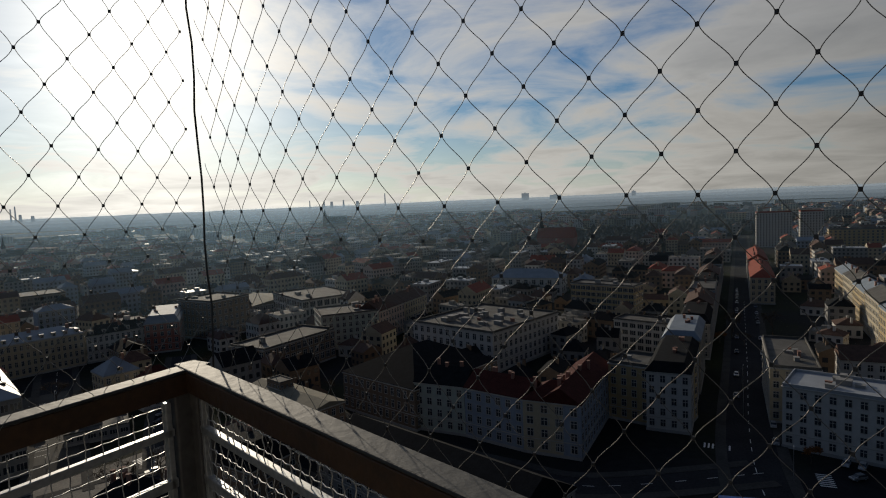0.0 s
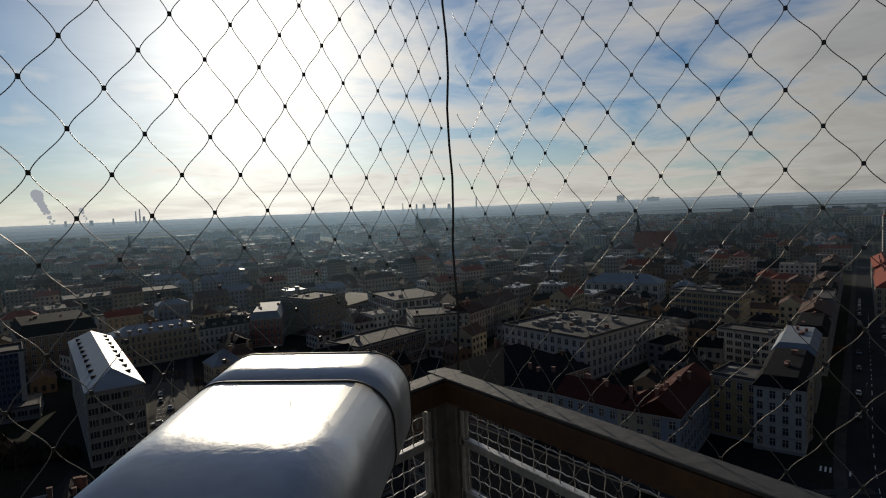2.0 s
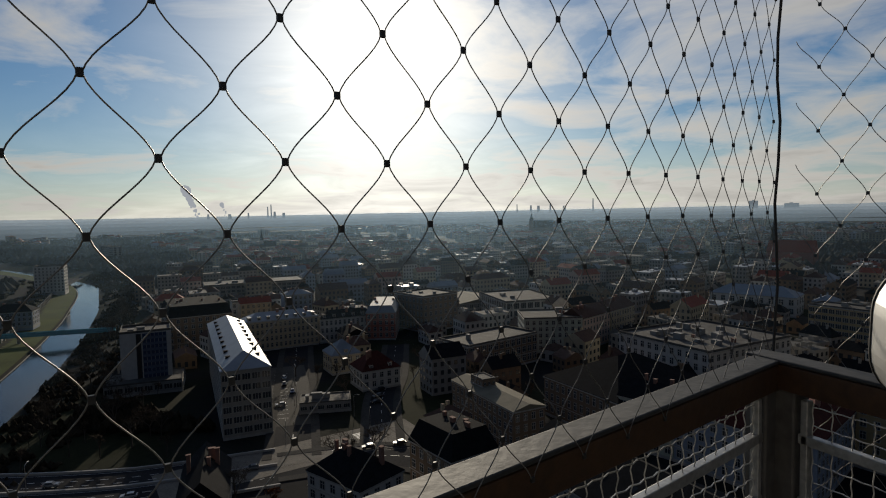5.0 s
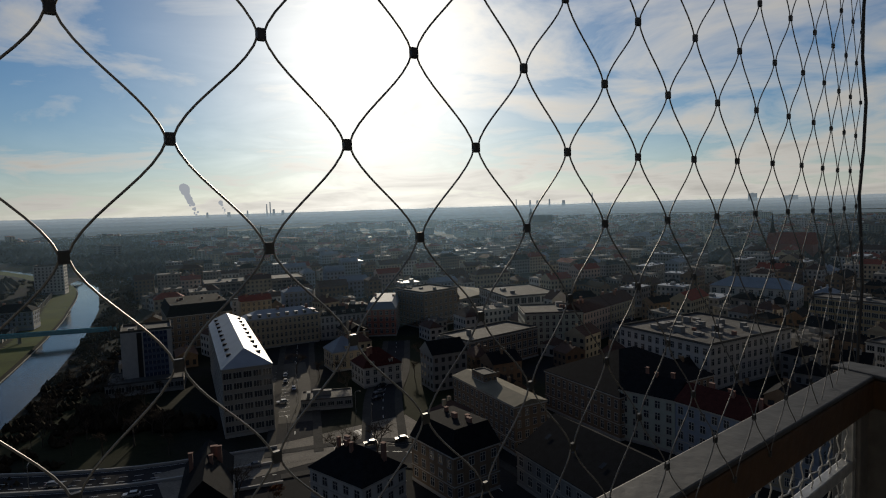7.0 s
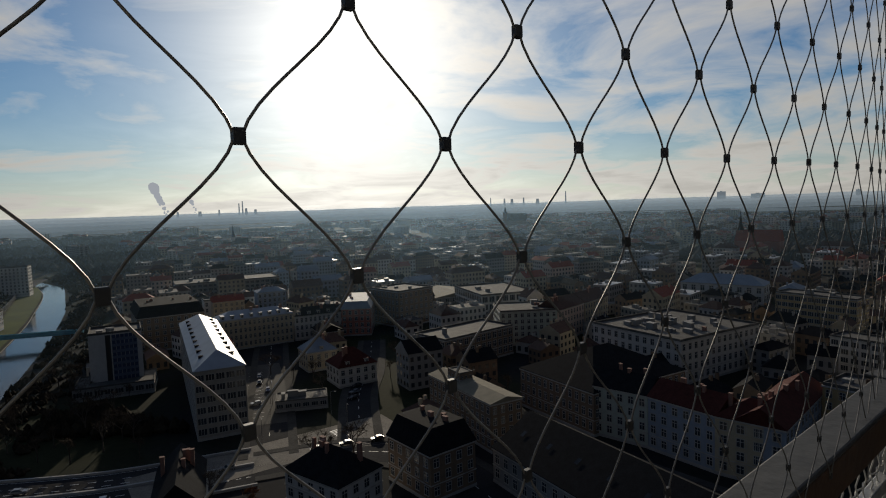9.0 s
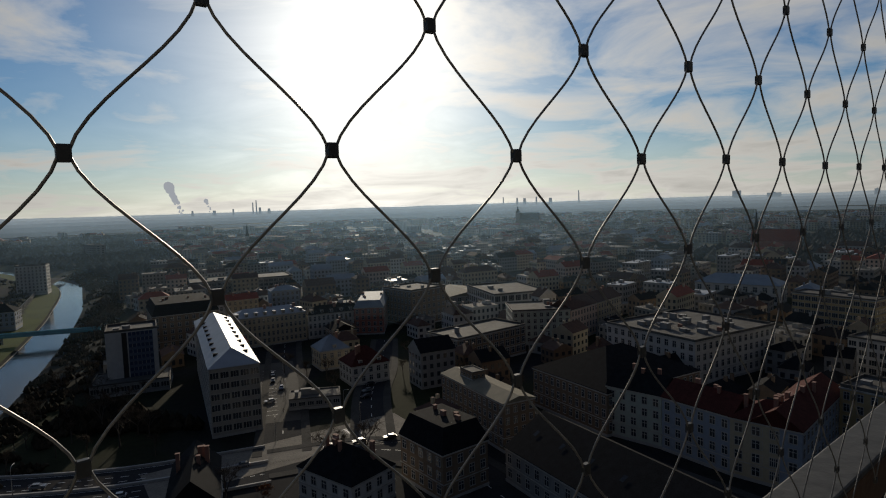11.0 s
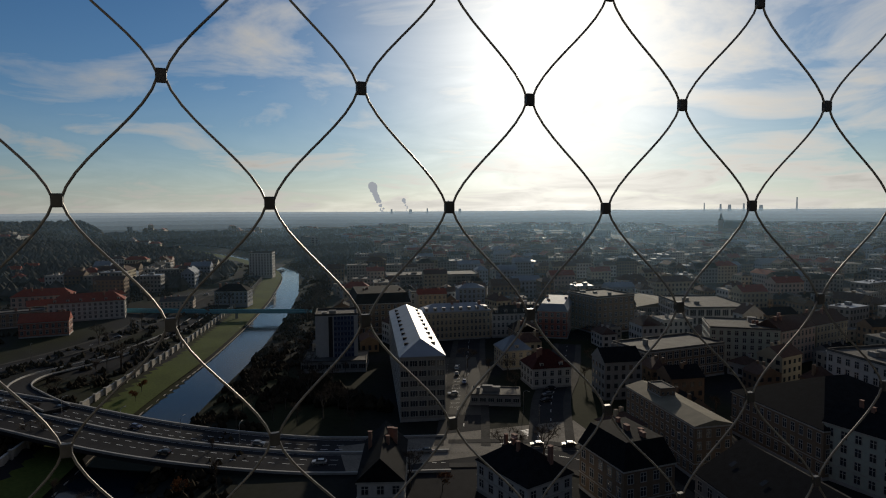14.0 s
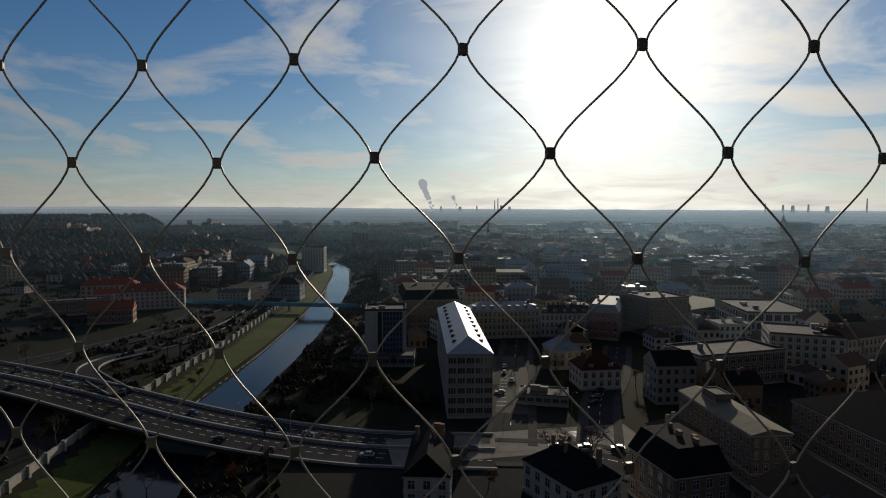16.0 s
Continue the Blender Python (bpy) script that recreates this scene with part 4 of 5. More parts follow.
# hazy ridges of the far distance, their haze painted in as glow
def ridge(r, low, high, seed, color, label):
    bm = bmesh.new()
    prev = None
    for k in range(0, 561):
        yaw = radians(-52 + k * 0.25)
        h = high + 1.0 * (r / 4600) * (6 * noise.noise(Vector((k * 0.018, seed, 0))) + 3 * noise.noise(Vector((k * 0.11, seed, 5))) + 2.0 * noise.noise(Vector((k * 0.6, seed, 9))))
        h += max(0.0, min(1.0, (math.degrees(yaw) - 42) / 18)) * 10 * r / 4600
        x, y = -math.sin(yaw) * r, math.cos(yaw) * r
        p = (bm.verts.new((x, y, low)), bm.verts.new((x, y, h)))
        if prev:
            bm.faces.new((prev[0], p[0], p[1], prev[1]))
        prev = p
    m = bpy.data.materials.new("distance_haze_glow")
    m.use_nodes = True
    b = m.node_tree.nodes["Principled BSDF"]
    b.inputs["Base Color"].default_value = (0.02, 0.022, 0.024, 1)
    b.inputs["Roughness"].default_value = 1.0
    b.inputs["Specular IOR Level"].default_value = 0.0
    # emission stands in for light scattered by the air, paler with distance
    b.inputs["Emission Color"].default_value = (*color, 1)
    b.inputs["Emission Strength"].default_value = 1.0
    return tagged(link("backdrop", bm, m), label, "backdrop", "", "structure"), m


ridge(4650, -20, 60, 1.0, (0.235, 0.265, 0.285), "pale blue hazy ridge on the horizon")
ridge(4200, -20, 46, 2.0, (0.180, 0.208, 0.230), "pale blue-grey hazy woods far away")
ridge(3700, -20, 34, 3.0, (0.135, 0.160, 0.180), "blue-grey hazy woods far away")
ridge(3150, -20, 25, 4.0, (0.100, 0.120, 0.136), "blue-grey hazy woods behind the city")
ridge(2600, -20, 17, 5.0, (0.072, 0.087, 0.099), "woods behind the city with blue-grey haze painted in")
ridge(1900, -20, 5, 8.0, (0.034, 0.042, 0.048), "woods behind the city with dark grey haze painted in")
ridge(2250, -20, 9, 7.0, (0.050, 0.061, 0.069), "woods behind the city with dark blue-grey haze painted in")
_, HAZE_GLOW = ridge(4400, -20, 40, 6.0, (0.13, 0.155, 0.175), "hazy blue ridge far away")


# upright translucent sheets that imitate haze over the town, lit by the sun and sky
def haze_veil(r, amount):
    bm = bmesh.new()
    prev = None
    for k in range(0, 281):
        yaw = radians(-52 + k * 0.5)
        x, y = -math.sin(yaw) * r, math.cos(yaw) * r
        top = 73.5
        p = (bm.verts.new((x, y, -8)), bm.verts.new((x, y, top)))
        if prev:
            bm.faces.new((prev[0], p[0], p[1], prev[1]))
        prev = p
    m = bpy.data.materials.new("blue_haze_tint")
    m.use_nodes = True
    n, l = m.node_tree.nodes, m.node_tree.links
    n.remove(n["Principled BSDF"])
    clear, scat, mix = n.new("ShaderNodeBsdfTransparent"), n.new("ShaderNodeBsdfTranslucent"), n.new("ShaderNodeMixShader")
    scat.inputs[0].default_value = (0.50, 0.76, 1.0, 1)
    # sheet density peaks on the sun's side, in random patches, imitating brighter haze
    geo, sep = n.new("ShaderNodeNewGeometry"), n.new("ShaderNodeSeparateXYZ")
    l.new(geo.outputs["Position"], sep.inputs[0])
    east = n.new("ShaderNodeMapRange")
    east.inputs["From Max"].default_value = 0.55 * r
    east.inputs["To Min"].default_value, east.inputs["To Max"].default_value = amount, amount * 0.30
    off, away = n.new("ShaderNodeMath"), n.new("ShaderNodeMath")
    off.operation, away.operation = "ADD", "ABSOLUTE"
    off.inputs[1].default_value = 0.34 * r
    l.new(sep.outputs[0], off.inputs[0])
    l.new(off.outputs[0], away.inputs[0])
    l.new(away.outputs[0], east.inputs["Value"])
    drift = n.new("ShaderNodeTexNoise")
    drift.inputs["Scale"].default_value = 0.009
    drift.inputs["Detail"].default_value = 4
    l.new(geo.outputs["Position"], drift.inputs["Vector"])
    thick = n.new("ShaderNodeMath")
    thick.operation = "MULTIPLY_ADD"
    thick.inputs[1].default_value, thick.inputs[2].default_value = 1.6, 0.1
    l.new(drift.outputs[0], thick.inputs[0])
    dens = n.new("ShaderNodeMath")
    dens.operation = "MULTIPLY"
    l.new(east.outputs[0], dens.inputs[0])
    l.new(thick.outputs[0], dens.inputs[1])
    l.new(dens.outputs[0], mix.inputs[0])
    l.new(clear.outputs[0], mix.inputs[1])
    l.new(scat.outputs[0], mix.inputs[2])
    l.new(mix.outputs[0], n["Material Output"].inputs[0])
    return tagged(link("haze_layer", bm, m), "translucent sheet imitating thin pale haze over the distant city", "haze", "", "structure")


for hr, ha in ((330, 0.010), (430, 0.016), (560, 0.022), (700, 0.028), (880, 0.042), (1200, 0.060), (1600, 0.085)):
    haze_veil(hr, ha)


# chimneys, cooling smoke and slabs on the horizon; haze glow painted on all
def stack(yaw, h, w, r=4400, base=30):
    x, y = -math.sin(radians(yaw)) * r, math.cos(radians(yaw)) * r
    bm = bmesh.new()
    bmesh.ops.create_cone(bm, cap_ends=True, segments=10, radius1=w, radius2=w * 0.6, depth=h, matrix=Matrix.Translation((0, 0, h / 2)))
    o = tagged(link("factory_chimney", bm, HAZE_GLOW), "thin factory chimney on the horizon, glowing haze grey", "chimney", "chimneys on the horizon")
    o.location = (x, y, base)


for yaw, h, w in ((37.6, 110, 6), (37.9, 95, 6), (37.3, 60, 12), (36.5, 50, 14), (39.6, 55, 8), (41.2, 48, 16), (43.0, 50, 10), (7.6, 105, 6), (11.5, 70, 8), (12.6, 62, 14), (13.3, 66, 9), (14.6, 75, 5), (10.2, 58, 16)):
    stack(yaw, h, w)
for yaw, h, w in ((-5.7, 62, 26), (-8.5, 42, 40), (-15.5, 46, 14)):
    x, y = -math.sin(radians(yaw)) * 4300, math.cos(radians(yaw)) * 4300
    bm = bmesh.new()
    box(bm, -w, -8, 0, w, 8, h)
    box(bm, -w * 0.3, -5, h, w * 0.2, 5, h + 4)
    o = tagged(link("distant_slab_block", bm, HAZE_GLOW), "slab block on the hazy horizon, glowing haze grey", "tower block", "slab blocks on the horizon")
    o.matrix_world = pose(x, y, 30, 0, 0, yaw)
# even grey emission replaces sunlight and haze on the smoke
SMOKE = bpy.data.materials.new("smoke_grey_glow")
SMOKE.use_nodes = True
sm_n = SMOKE.node_tree.nodes
sm_t = sm_n.new("ShaderNodeEmission")
sm_t.inputs[0].default_value = (0.33, 0.35, 0.38, 1)
SMOKE.node_tree.links.new(sm_t.outputs[0], sm_n["Material Output"].inputs[0])
for yaw0, n, s0 in ((44.0, 26, 1.0), (41.5, 8, 0.5)):
    bm = bmesh.new()
    rs = random.Random(int(yaw0))
    for k in range(n):
        t = k / n
        a = radians(yaw0 + (0.8 * t ** 1.3 + rs.gauss(0, 0.10)) * s0)
        z = 60 + (190 * t ** 0.9 + rs.gauss(0, 8)) * s0
        rad = (7 + 24 * t ** 1.6) * s0 * rs.uniform(0.7, 1.2)
        bmesh.ops.create_icosphere(bm, subdivisions=2, radius=rad, matrix=Matrix.Translation((-math.sin(a) * 4350, math.cos(a) * 4350, z)))
    for v in bm.verts:
        v.co += v.co.normalized().cross(Vector((0, 0, 1))) * 4 * noise.noise(v.co * 0.05) + Vector((0, 0, 4 * noise.noise(v.co * 0.06)))
    for f in bm.faces:
        f.smooth = True
    tagged(link("smoke_plume", bm, SMOKE), "smoke plume drifting from a far power station, glowing flat grey", "smoke", "", "stuff")


def tube(bm, p, q, r0, r1, n=5):
    d = (q - p).normalized()
    a = d.orthogonal().normalized()
    b = d.cross(a)
    R = [[bm.verts.new(c + (a * math.cos(k * 6.2832 / n) + b * math.sin(k * 6.2832 / n)) * r) for k in range(n)] for c, r in ((p, r0), (q, r1))]
    for k in range(n):
        bm.faces.new((R[0][k], R[0][(k + 1) % n], R[1][(k + 1) % n], R[1][k]))


def tree(seed, h, leafy, material):
    """A tapered trunk with limbs, and a crown of twig tufts."""
    r = random.Random(seed)
    ob = empty("tree", pose(0, 0, 0), "bare winter tree with fine brown twigs" if not leafy else "tree with rusty brown leaves", "tree", "street trees")
    bt, bc = bmesh.new(), bmesh.new()

    def grow(p, d, length, rad, depth):
        q = p + d * length
        tube(bt, p, q, rad, rad * 0.65, 5 if depth > 1 else 4)
        if depth == 0:
            for _ in range(7 if not leafy else 12):
                e = q + Vector((r.gauss(0, 1), r.gauss(0, 1), r.gauss(0.2, 0.8))) * length * (0.8 if not leafy else 0.6)
                if leafy:
                    s = h * 0.03
                    a = Vector((r.gauss(0, 1), r.gauss(0, 1), r.gauss(0, 1))).normalized() * s
                    b = a.orthogonal().normalized() * s
                    poly(bc, [e - a, e + b, e + a, e - b])
                else:
                    tube(bc, q, e, 0.035, 0.012, 3)
            return
        for _ in range(r.choice((3, 4))):
            nd = (d + Vector((r.gauss(0, 0.55), r.gauss(0, 0.55), r.gauss(0.15, 0.25)))).normalized()
            grow(q, nd, length * r.uniform(0.55, 0.8), rad * 0.6, depth - 1)
    grow(Vector((0, 0, -0.3)), Vector((0, 0, 1)), h * 0.3, h * 0.022, 3)
    link("trunk", bt, BARK, ob)
    link("crown", bc, material, ob)
    return ob


def conifer(seed, h):
    r = random.Random(seed)
    ob = empty("conifer", pose(0, 0, 0), "dark green conifer tree", "tree", "street trees")
    bt, bc = bmesh.new(), bmesh.new()
    tube(bt, Vector((0, 0, -0.3)), Vector((0, 0, h)), h * 0.02, 0.03)
    for k in range(150):
        t = r.random() ** 0.8
        z = h * (0.08 + 0.9 * t)
        w = h * 0.22 * (1 - t) + 0.2
        a = r.random() * 6.28
        p = Vector((0, 0, z))
        q = Vector((w * math.cos(a), w * math.sin(a), z - w * 0.35))
        s = Vector((-math.sin(a), math.cos(a), 0)) * w * 0.3
        poly(bc, [p + Vector((0, 0, 0.25)), q - s, q + Vector((0, 0, -0.3)), q + s])
    link("trunk", bt, BARK, ob)
    link("crown", bc, PINE, ob)
    return ob


bases = [tree(1, 11, False, TWIG), tree(2, 14, False, TWIG), tree(3, 9, False, TWIG), tree(4, 8, True, RUST), conifer(5, 15)]
homes = [(-100, 232), (-106, 118), (-152, 225), (-122, 124), (-245, 330)]
for b, (x, y) in zip(bases, homes):
    b.matrix_world = pose(x, y, height_at(x, y))
rp = random.Random(9)


def plant(k, x, y):
    copy_thing(bases[k], pose(x, y, height_at(x, y) - 0.1, 0, 0, rp.uniform(0, 360)) @ Matrix.Diagonal((*[rp.uniform(0.8, 1.25)] * 3, 1)))


for i in range(4, 34):
    (ax, ay), (bx, by) = RL[i], RL[i + 1]
    d = math.hypot(bx - ax, by - ay)
    nx, ny = -(by - ay) / d, (bx - ax) / d
    for off in (-24, -29, 45, 52):
        if rp.random() < (0.9 if off < 0 else 0.55):
            plant(rp.choice((0, 1, 2, 2)), ax + nx * off + rp.uniform(-4, 4), ay + ny * off + rp.uniform(-4, 4))
for (x, y, k) in ((-126, 206, 0), (-130, 232, 1), (-110, 236, 2), (-140, 222, 1), (-98, 122, 3), (-96, 150, 0), (-94, 156, 2), (-84, 152, 1), (-93, 240, 0), (-112, 250, 1), (-55, 225, 2), (-60, 215, 0), (-104, 262, 1), (-166, 228, 0), (-140, 246, 2), (-68, 240, 1), (-78, 236, 0),
                  # this run of trees is added to darken the shaded court
                  *[(-165 - 6 * k + (k * 37) % 11, 150 + 5 * k - (k * 53) % 38, k % 3) for k in range(16)],
                  (-150, 138, 2), (-170, 150, 0), (-190, 165, 1), (-205, 150, 0), (-180, 128, 2), (-250, 112, 3), (-262, 120, 3), (-300, 128, 2), (-312, 140, 0), (-228, 70, 0), (-215, 52, 1), (-186, 60, 2), (-170, 62, 0), (-150, 78, 3), (-330, 70, 1),
                  (120, 290, 3), (130, 300, 1), (136, 312, 0), (142, 322, 2), (150, 300, 1), (128, 282, 0), (160, 330, 2), (90, 160, 3), (-200, 335, 4), (-60, 470, 4), (-66, 476, 4), (-72, 470, 4), (-5, 520, 1), (10, 540, 0), (-20, 560, 1), (0, 575, 2)):
    plant(k, x, y)
for i in range(60):
    yaw, r = radians(rp.uniform(48, 72)), rp.uniform(330, 640)
    x, y = -math.sin(yaw) * r, math.cos(yaw) * r
    if free_spot(x, y, 4):
        plant(rp.choice((0, 1, 2)), x, y)

# villas and flats on the western slope
rv = random.Random(21)
n_v, VILLAS_DONE = 0, []
while n_v < 16:
    yaw, r = radians(rv.uniform(56, 80)), rv.uniform(400, 860)
    x, y = -math.sin(yaw) * r, math.cos(yaw) * r
    if not free_spot(x, y, 13) or any(math.hypot(x - a, y - b) < 24 for a, b in VILLAS_DONE):
        continue
    VILLAS_DONE.append((x, y))
    n_v += 1
    wall = rv.choice(("white", "cream", "pink", "ochre", "grey"))
    rm = rv.choice(("red", "red", "brownroof", "dark", "felt"))
    flats = rm == "felt"
    L, W, H = (rv.uniform(18, 30), 13, rv.uniform(11, 16)) if flats else (rv.uniform(11, 17), 10, rv.uniform(6, 9))
    house("flats" if flats else "villa", (wall + " block of flats with flat grey roof among trees") if flats else (wall + " villa with " + {"red": "red tiled", "brownroof": "brown tiled", "dark": "dark slate"}[rm] + " roof among trees"), x, y, rv.choice((40, 60, 75, 20)), L, W, H,
          max(2, int(H / 3.4)), max(3, int(L / 3.2)), 3, "flat" if flats else rv.choice(("hip", "gable")), 0.8 if flats else 4, wall, rm, chimneys=0 if flats else 2, z=height_at(x, y), group="houses on the western slope")
# winter shrubs
SHRUB = mat("brown_shrubs", (0.034, 0.027, 0.017), 0.95, var=0.4, scale=0.2, fine=1.0, spread=0.4, spec=0.05)
V.clear()
F.clear()
for k in range(1500):
    if k < 800:
        yaw, r = radians(rv.uniform(50, 80)), rv.uniform(300, 760)
        x, y = -math.sin(yaw) * r, math.cos(yaw) * r
        if not free_spot(x, y, 2):
            continue
    else:
        i = rv.randrange(6, 40)
        (ax, ay), (bx, by) = RL[i], RL[i + 1]
        d = math.hypot(bx - ax, by - ay)
        off = -rv.uniform(8, 34) if rv.random() < 0.75 else rv.uniform(42, 58)
        t = rv.random()
        x, y = ax + (bx - ax) * t - (by - ay) / d * off, ay + (by - ay) * t + (bx - ax) / d * off
    for _ in range(5):
        a, b = x + rv.gauss(0, 1.6), y + rv.gauss(0, 1.6)
        crown(a, b, height_at(a, b) - 0.3, rv.uniform(0.7, 1.6), rv.uniform(1.2, 3.2))
for k in range(420):
    # thicket between the viaduct and the office slab, packed to darken shaded ground
    s, t = rv.random(), rv.random()
    x, y = -152 - 68 * s + 14 * t, 128 + 22 * s + 30 * t - 10 * s * t
    if free_spot(x, y, 1.5):
        crown(x, y, height_at(x, y) - 0.3, rv.uniform(1.2, 2.6), rv.uniform(2.5, 6.0))
me = bpy.data.meshes.new("shrubs")
me.from_pydata(V, [], F)
me.materials.append(SHRUB)
tagged(new("shrubs", me), "brown bare winter shrubs along the banks and slopes", "shrubs", "", "stuff")


# ---------------------------------------------------------------- vehicles and street furniture
TYRE = mat("tyre_rubber", (0.02, 0.02, 0.02), 0.9)
RIM = mat("wheel_rim", (0.4, 0.4, 0.4), 0.4, 0.8)
LAMPR = mat("tail_lamp", (0.35, 0.02, 0.02), 0.3)
LAMPW = mat("head_lamp", (0.8, 0.8, 0.78), 0.2)


def car(color, label):
    ob = empty("car", pose(0, 0, 0), label, "car", "parked and waiting cars")
    paint = mat("car_paint_" + label.split()[0], color, 0.3, 0.2, 0.05)
    bm = bmesh.new()
    prof = [(-2.1, 0.35), (-2.15, 0.75), (-2.0, 0.95), (-0.9, 1.02), (2.05, 0.98), (2.15, 0.7), (2.1, 0.35)]
    rows = [[bm.verts.new((x, s * 0.86, z)) for x, z in prof] for s in (-1, 1)]
    for k in range(len(prof)):
        q = (k + 1) % len(prof)
        bm.faces.new((rows[0][k], rows[0][q], rows[1][q], rows[1][k]))
    bm.faces.new(rows[0][::-1])
    bm.faces.new(rows[1])
    bmesh.ops.recalc_face_normals(bm, faces=bm.faces[:])
    bmesh.ops.bevel(bm, geom=bm.edges[:], offset=0.06, segments=2, affect="EDGES")
    body = link("body", bm, paint, ob)
    bm = bmesh.new()
    lo = [bm.verts.new(p) for p in ((-1.0, -0.8, 1.0), (1.9, -0.8, 0.98), (1.9, 0.8, 0.98), (-1.0, 0.8, 1.0))]
    hi = [bm.verts.new(p) for p in ((-0.3, -0.62, 1.45), (1.35, -0.62, 1.45), (1.35, 0.62, 1.45), (-0.3, 0.62, 1.45))]
    for k in range(4):
        bm.faces.new((lo[k], lo[(k + 1) % 4], hi[(k + 1) % 4], hi[k]))
    link("glazing", bm, GLASS, body)
    bm = bmesh.new()
    box(bm, -0.32, -0.64, 1.45, 1.37, 0.64, 1.5)
    link("roof", bm, paint, body)
    for x in (-1.35, 1.35):
        for s in (-1, 1):
            bm = bmesh.new()
            bmesh.ops.create_cone(bm, cap_ends=True, segments=16, radius1=0.33, radius2=0.33, depth=0.2, matrix=Matrix.Translation((x, s * 0.8, 0.33)) @ Matrix.Rotation(radians(90), 4, "X"))
            w = link("wheel", bm, TYRE, ob)
            bm = bmesh.new()
            bmesh.ops.create_cone(bm, cap_ends=True, segments=12, radius1=0.2, radius2=0.18, depth=0.03, matrix=Matrix.Translation((x, s * 0.915, 0.33)) @ Matrix.Rotation(radians(90), 4, "X"))
            link("rim", bm, RIM, w)
    for s in (-1, 1):
        bm = bmesh.new()
        box(bm, -2.2, s * 0.62 - 0.18, 0.65, -2.05, s * 0.62 + 0.18, 0.8)
        link("headlight", bm, LAMPW, body)
        bm = bmesh.new()
        box(bm, 2.08, s * 0.66 - 0.14, 0.7, 2.2, s * 0.66 + 0.14, 0.88)
        link("tail_light", bm, LAMPR, body)
    return ob


cars = [car((0.45, 0.45, 0.45), "white compact car on the asphalt"), car((0.03, 0.03, 0.035), "black compact car on the asphalt"), car((0.25, 0.26, 0.27), "silver compact car on the asphalt"), car((0.10, 0.12, 0.2), "blue compact car on the asphalt")]
for c, (x, y, a) in zip(cars, ((-146, 190, 50), (-162, 214, 125), (-168, 222, 125), (-152, 206, 125))):
    c.matrix_world = pose(x, y, 0.16, 0, 0, a)


def via_at(t, off):
    i = int(t)
    (ax, ay), (bx, by) = VIA[i], VIA[i + 1]
    d = math.hypot(bx - ax, by - ay)
    k = t - i
    return ax + (bx - ax) * k - (by - ay) / d * off, ay + (by - ay) * k + (bx - ax) / d * off, VZ[i] + (VZ[i + 1] - VZ[i]) * k + 0.03, math.degrees(math.atan2(by - ay, bx - ax))


for t, off, k in ((8.3, 8, 1), (11.2, 5, 2), (13.4, 8.5, 1), (15.6, -5, 1), (17.0, 6, 3), (19.5, -8, 1), (22.5, 5, 2), (25.2, -6, 0), (10.0, -8, 1)):
    x, y, z, a = via_at(t, off)
    copy_thing(cars[k], pose(x, y, z, 0, 0, a + (180 if off > 0 else 0)))
rc = random.Random(3)
for i in range(24):
    d = 12 + i * 13 + rc.uniform(-2, 2)
    for s in (-1, 1):
        if rc.random() < 0.6:
            copy_thing(cars[rc.randrange(4)], pose(78 + 0.407 * d - s * 0.914 * 5.2, 165 + 0.914 * d + s * 0.407 * 5.2, 0.13, 0, 0, 66))
for (x, y, a, k) in ((-100, 158, 40, 1), (-93, 164, 40, 1), (-118, 139, 42, 2), (-85, 170, 40, 1), (-112, 205, 60, 1), (-115, 212, 60, 2), (-118, 220, 62, 1), (98, 158, 50, 0), (101, 156, 50, 0), (106, 152, 50, 0), (110, 150, 20, 1), (96, 150, 15, 2), (-372, 158, 45, 1), (-430, 218, 45, 2), (-468, 252, 45, 1), (-500, 290, 45, 0)):
    copy_thing(cars[k], pose(x, y, height_at(x, y) + 0.17, 0, 0, a))


def bus(x, y, a):
    ob = empty("bus", pose(x, y, 0.16, 0, 0, a), "bright blue city bus in the shaded street", "bus")
    bm = bmesh.new()
    box(bm, -6, -1.25, 0.35, 6, 1.25, 3.0)
    bmesh.ops.bevel(bm, geom=bm.edges[:], offset=0.15, segments=2, affect="EDGES")
    body = link("body", bm, mat("bus_blue", (0.03, 0.16, 0.5), 0.4), ob)
    for s in (-1, 1):
        for k in range(7):
            bm = bmesh.new()
            box(bm, -5.6 + k * 1.6, s * 1.26 - 0.02, 1.4, -4.15 + k * 1.6, s * 1.26 + 0.02, 2.5)
            link("window", bm, GLASS, body)
    for xx in (-3.8, 3.6):
        for s in (-1, 1):
            bm = bmesh.new()
            bmesh.ops.create_cone(bm, cap_ends=True, segments=16, radius1=0.5, radius2=0.5, depth=0.3, matrix=Matrix.Translation((xx, s * 1.15, 0.5)) @ Matrix.Rotation(radians(90), 4, "X"))
            link("wheel", bm, TYRE, ob)


bus(62, 136, -12)


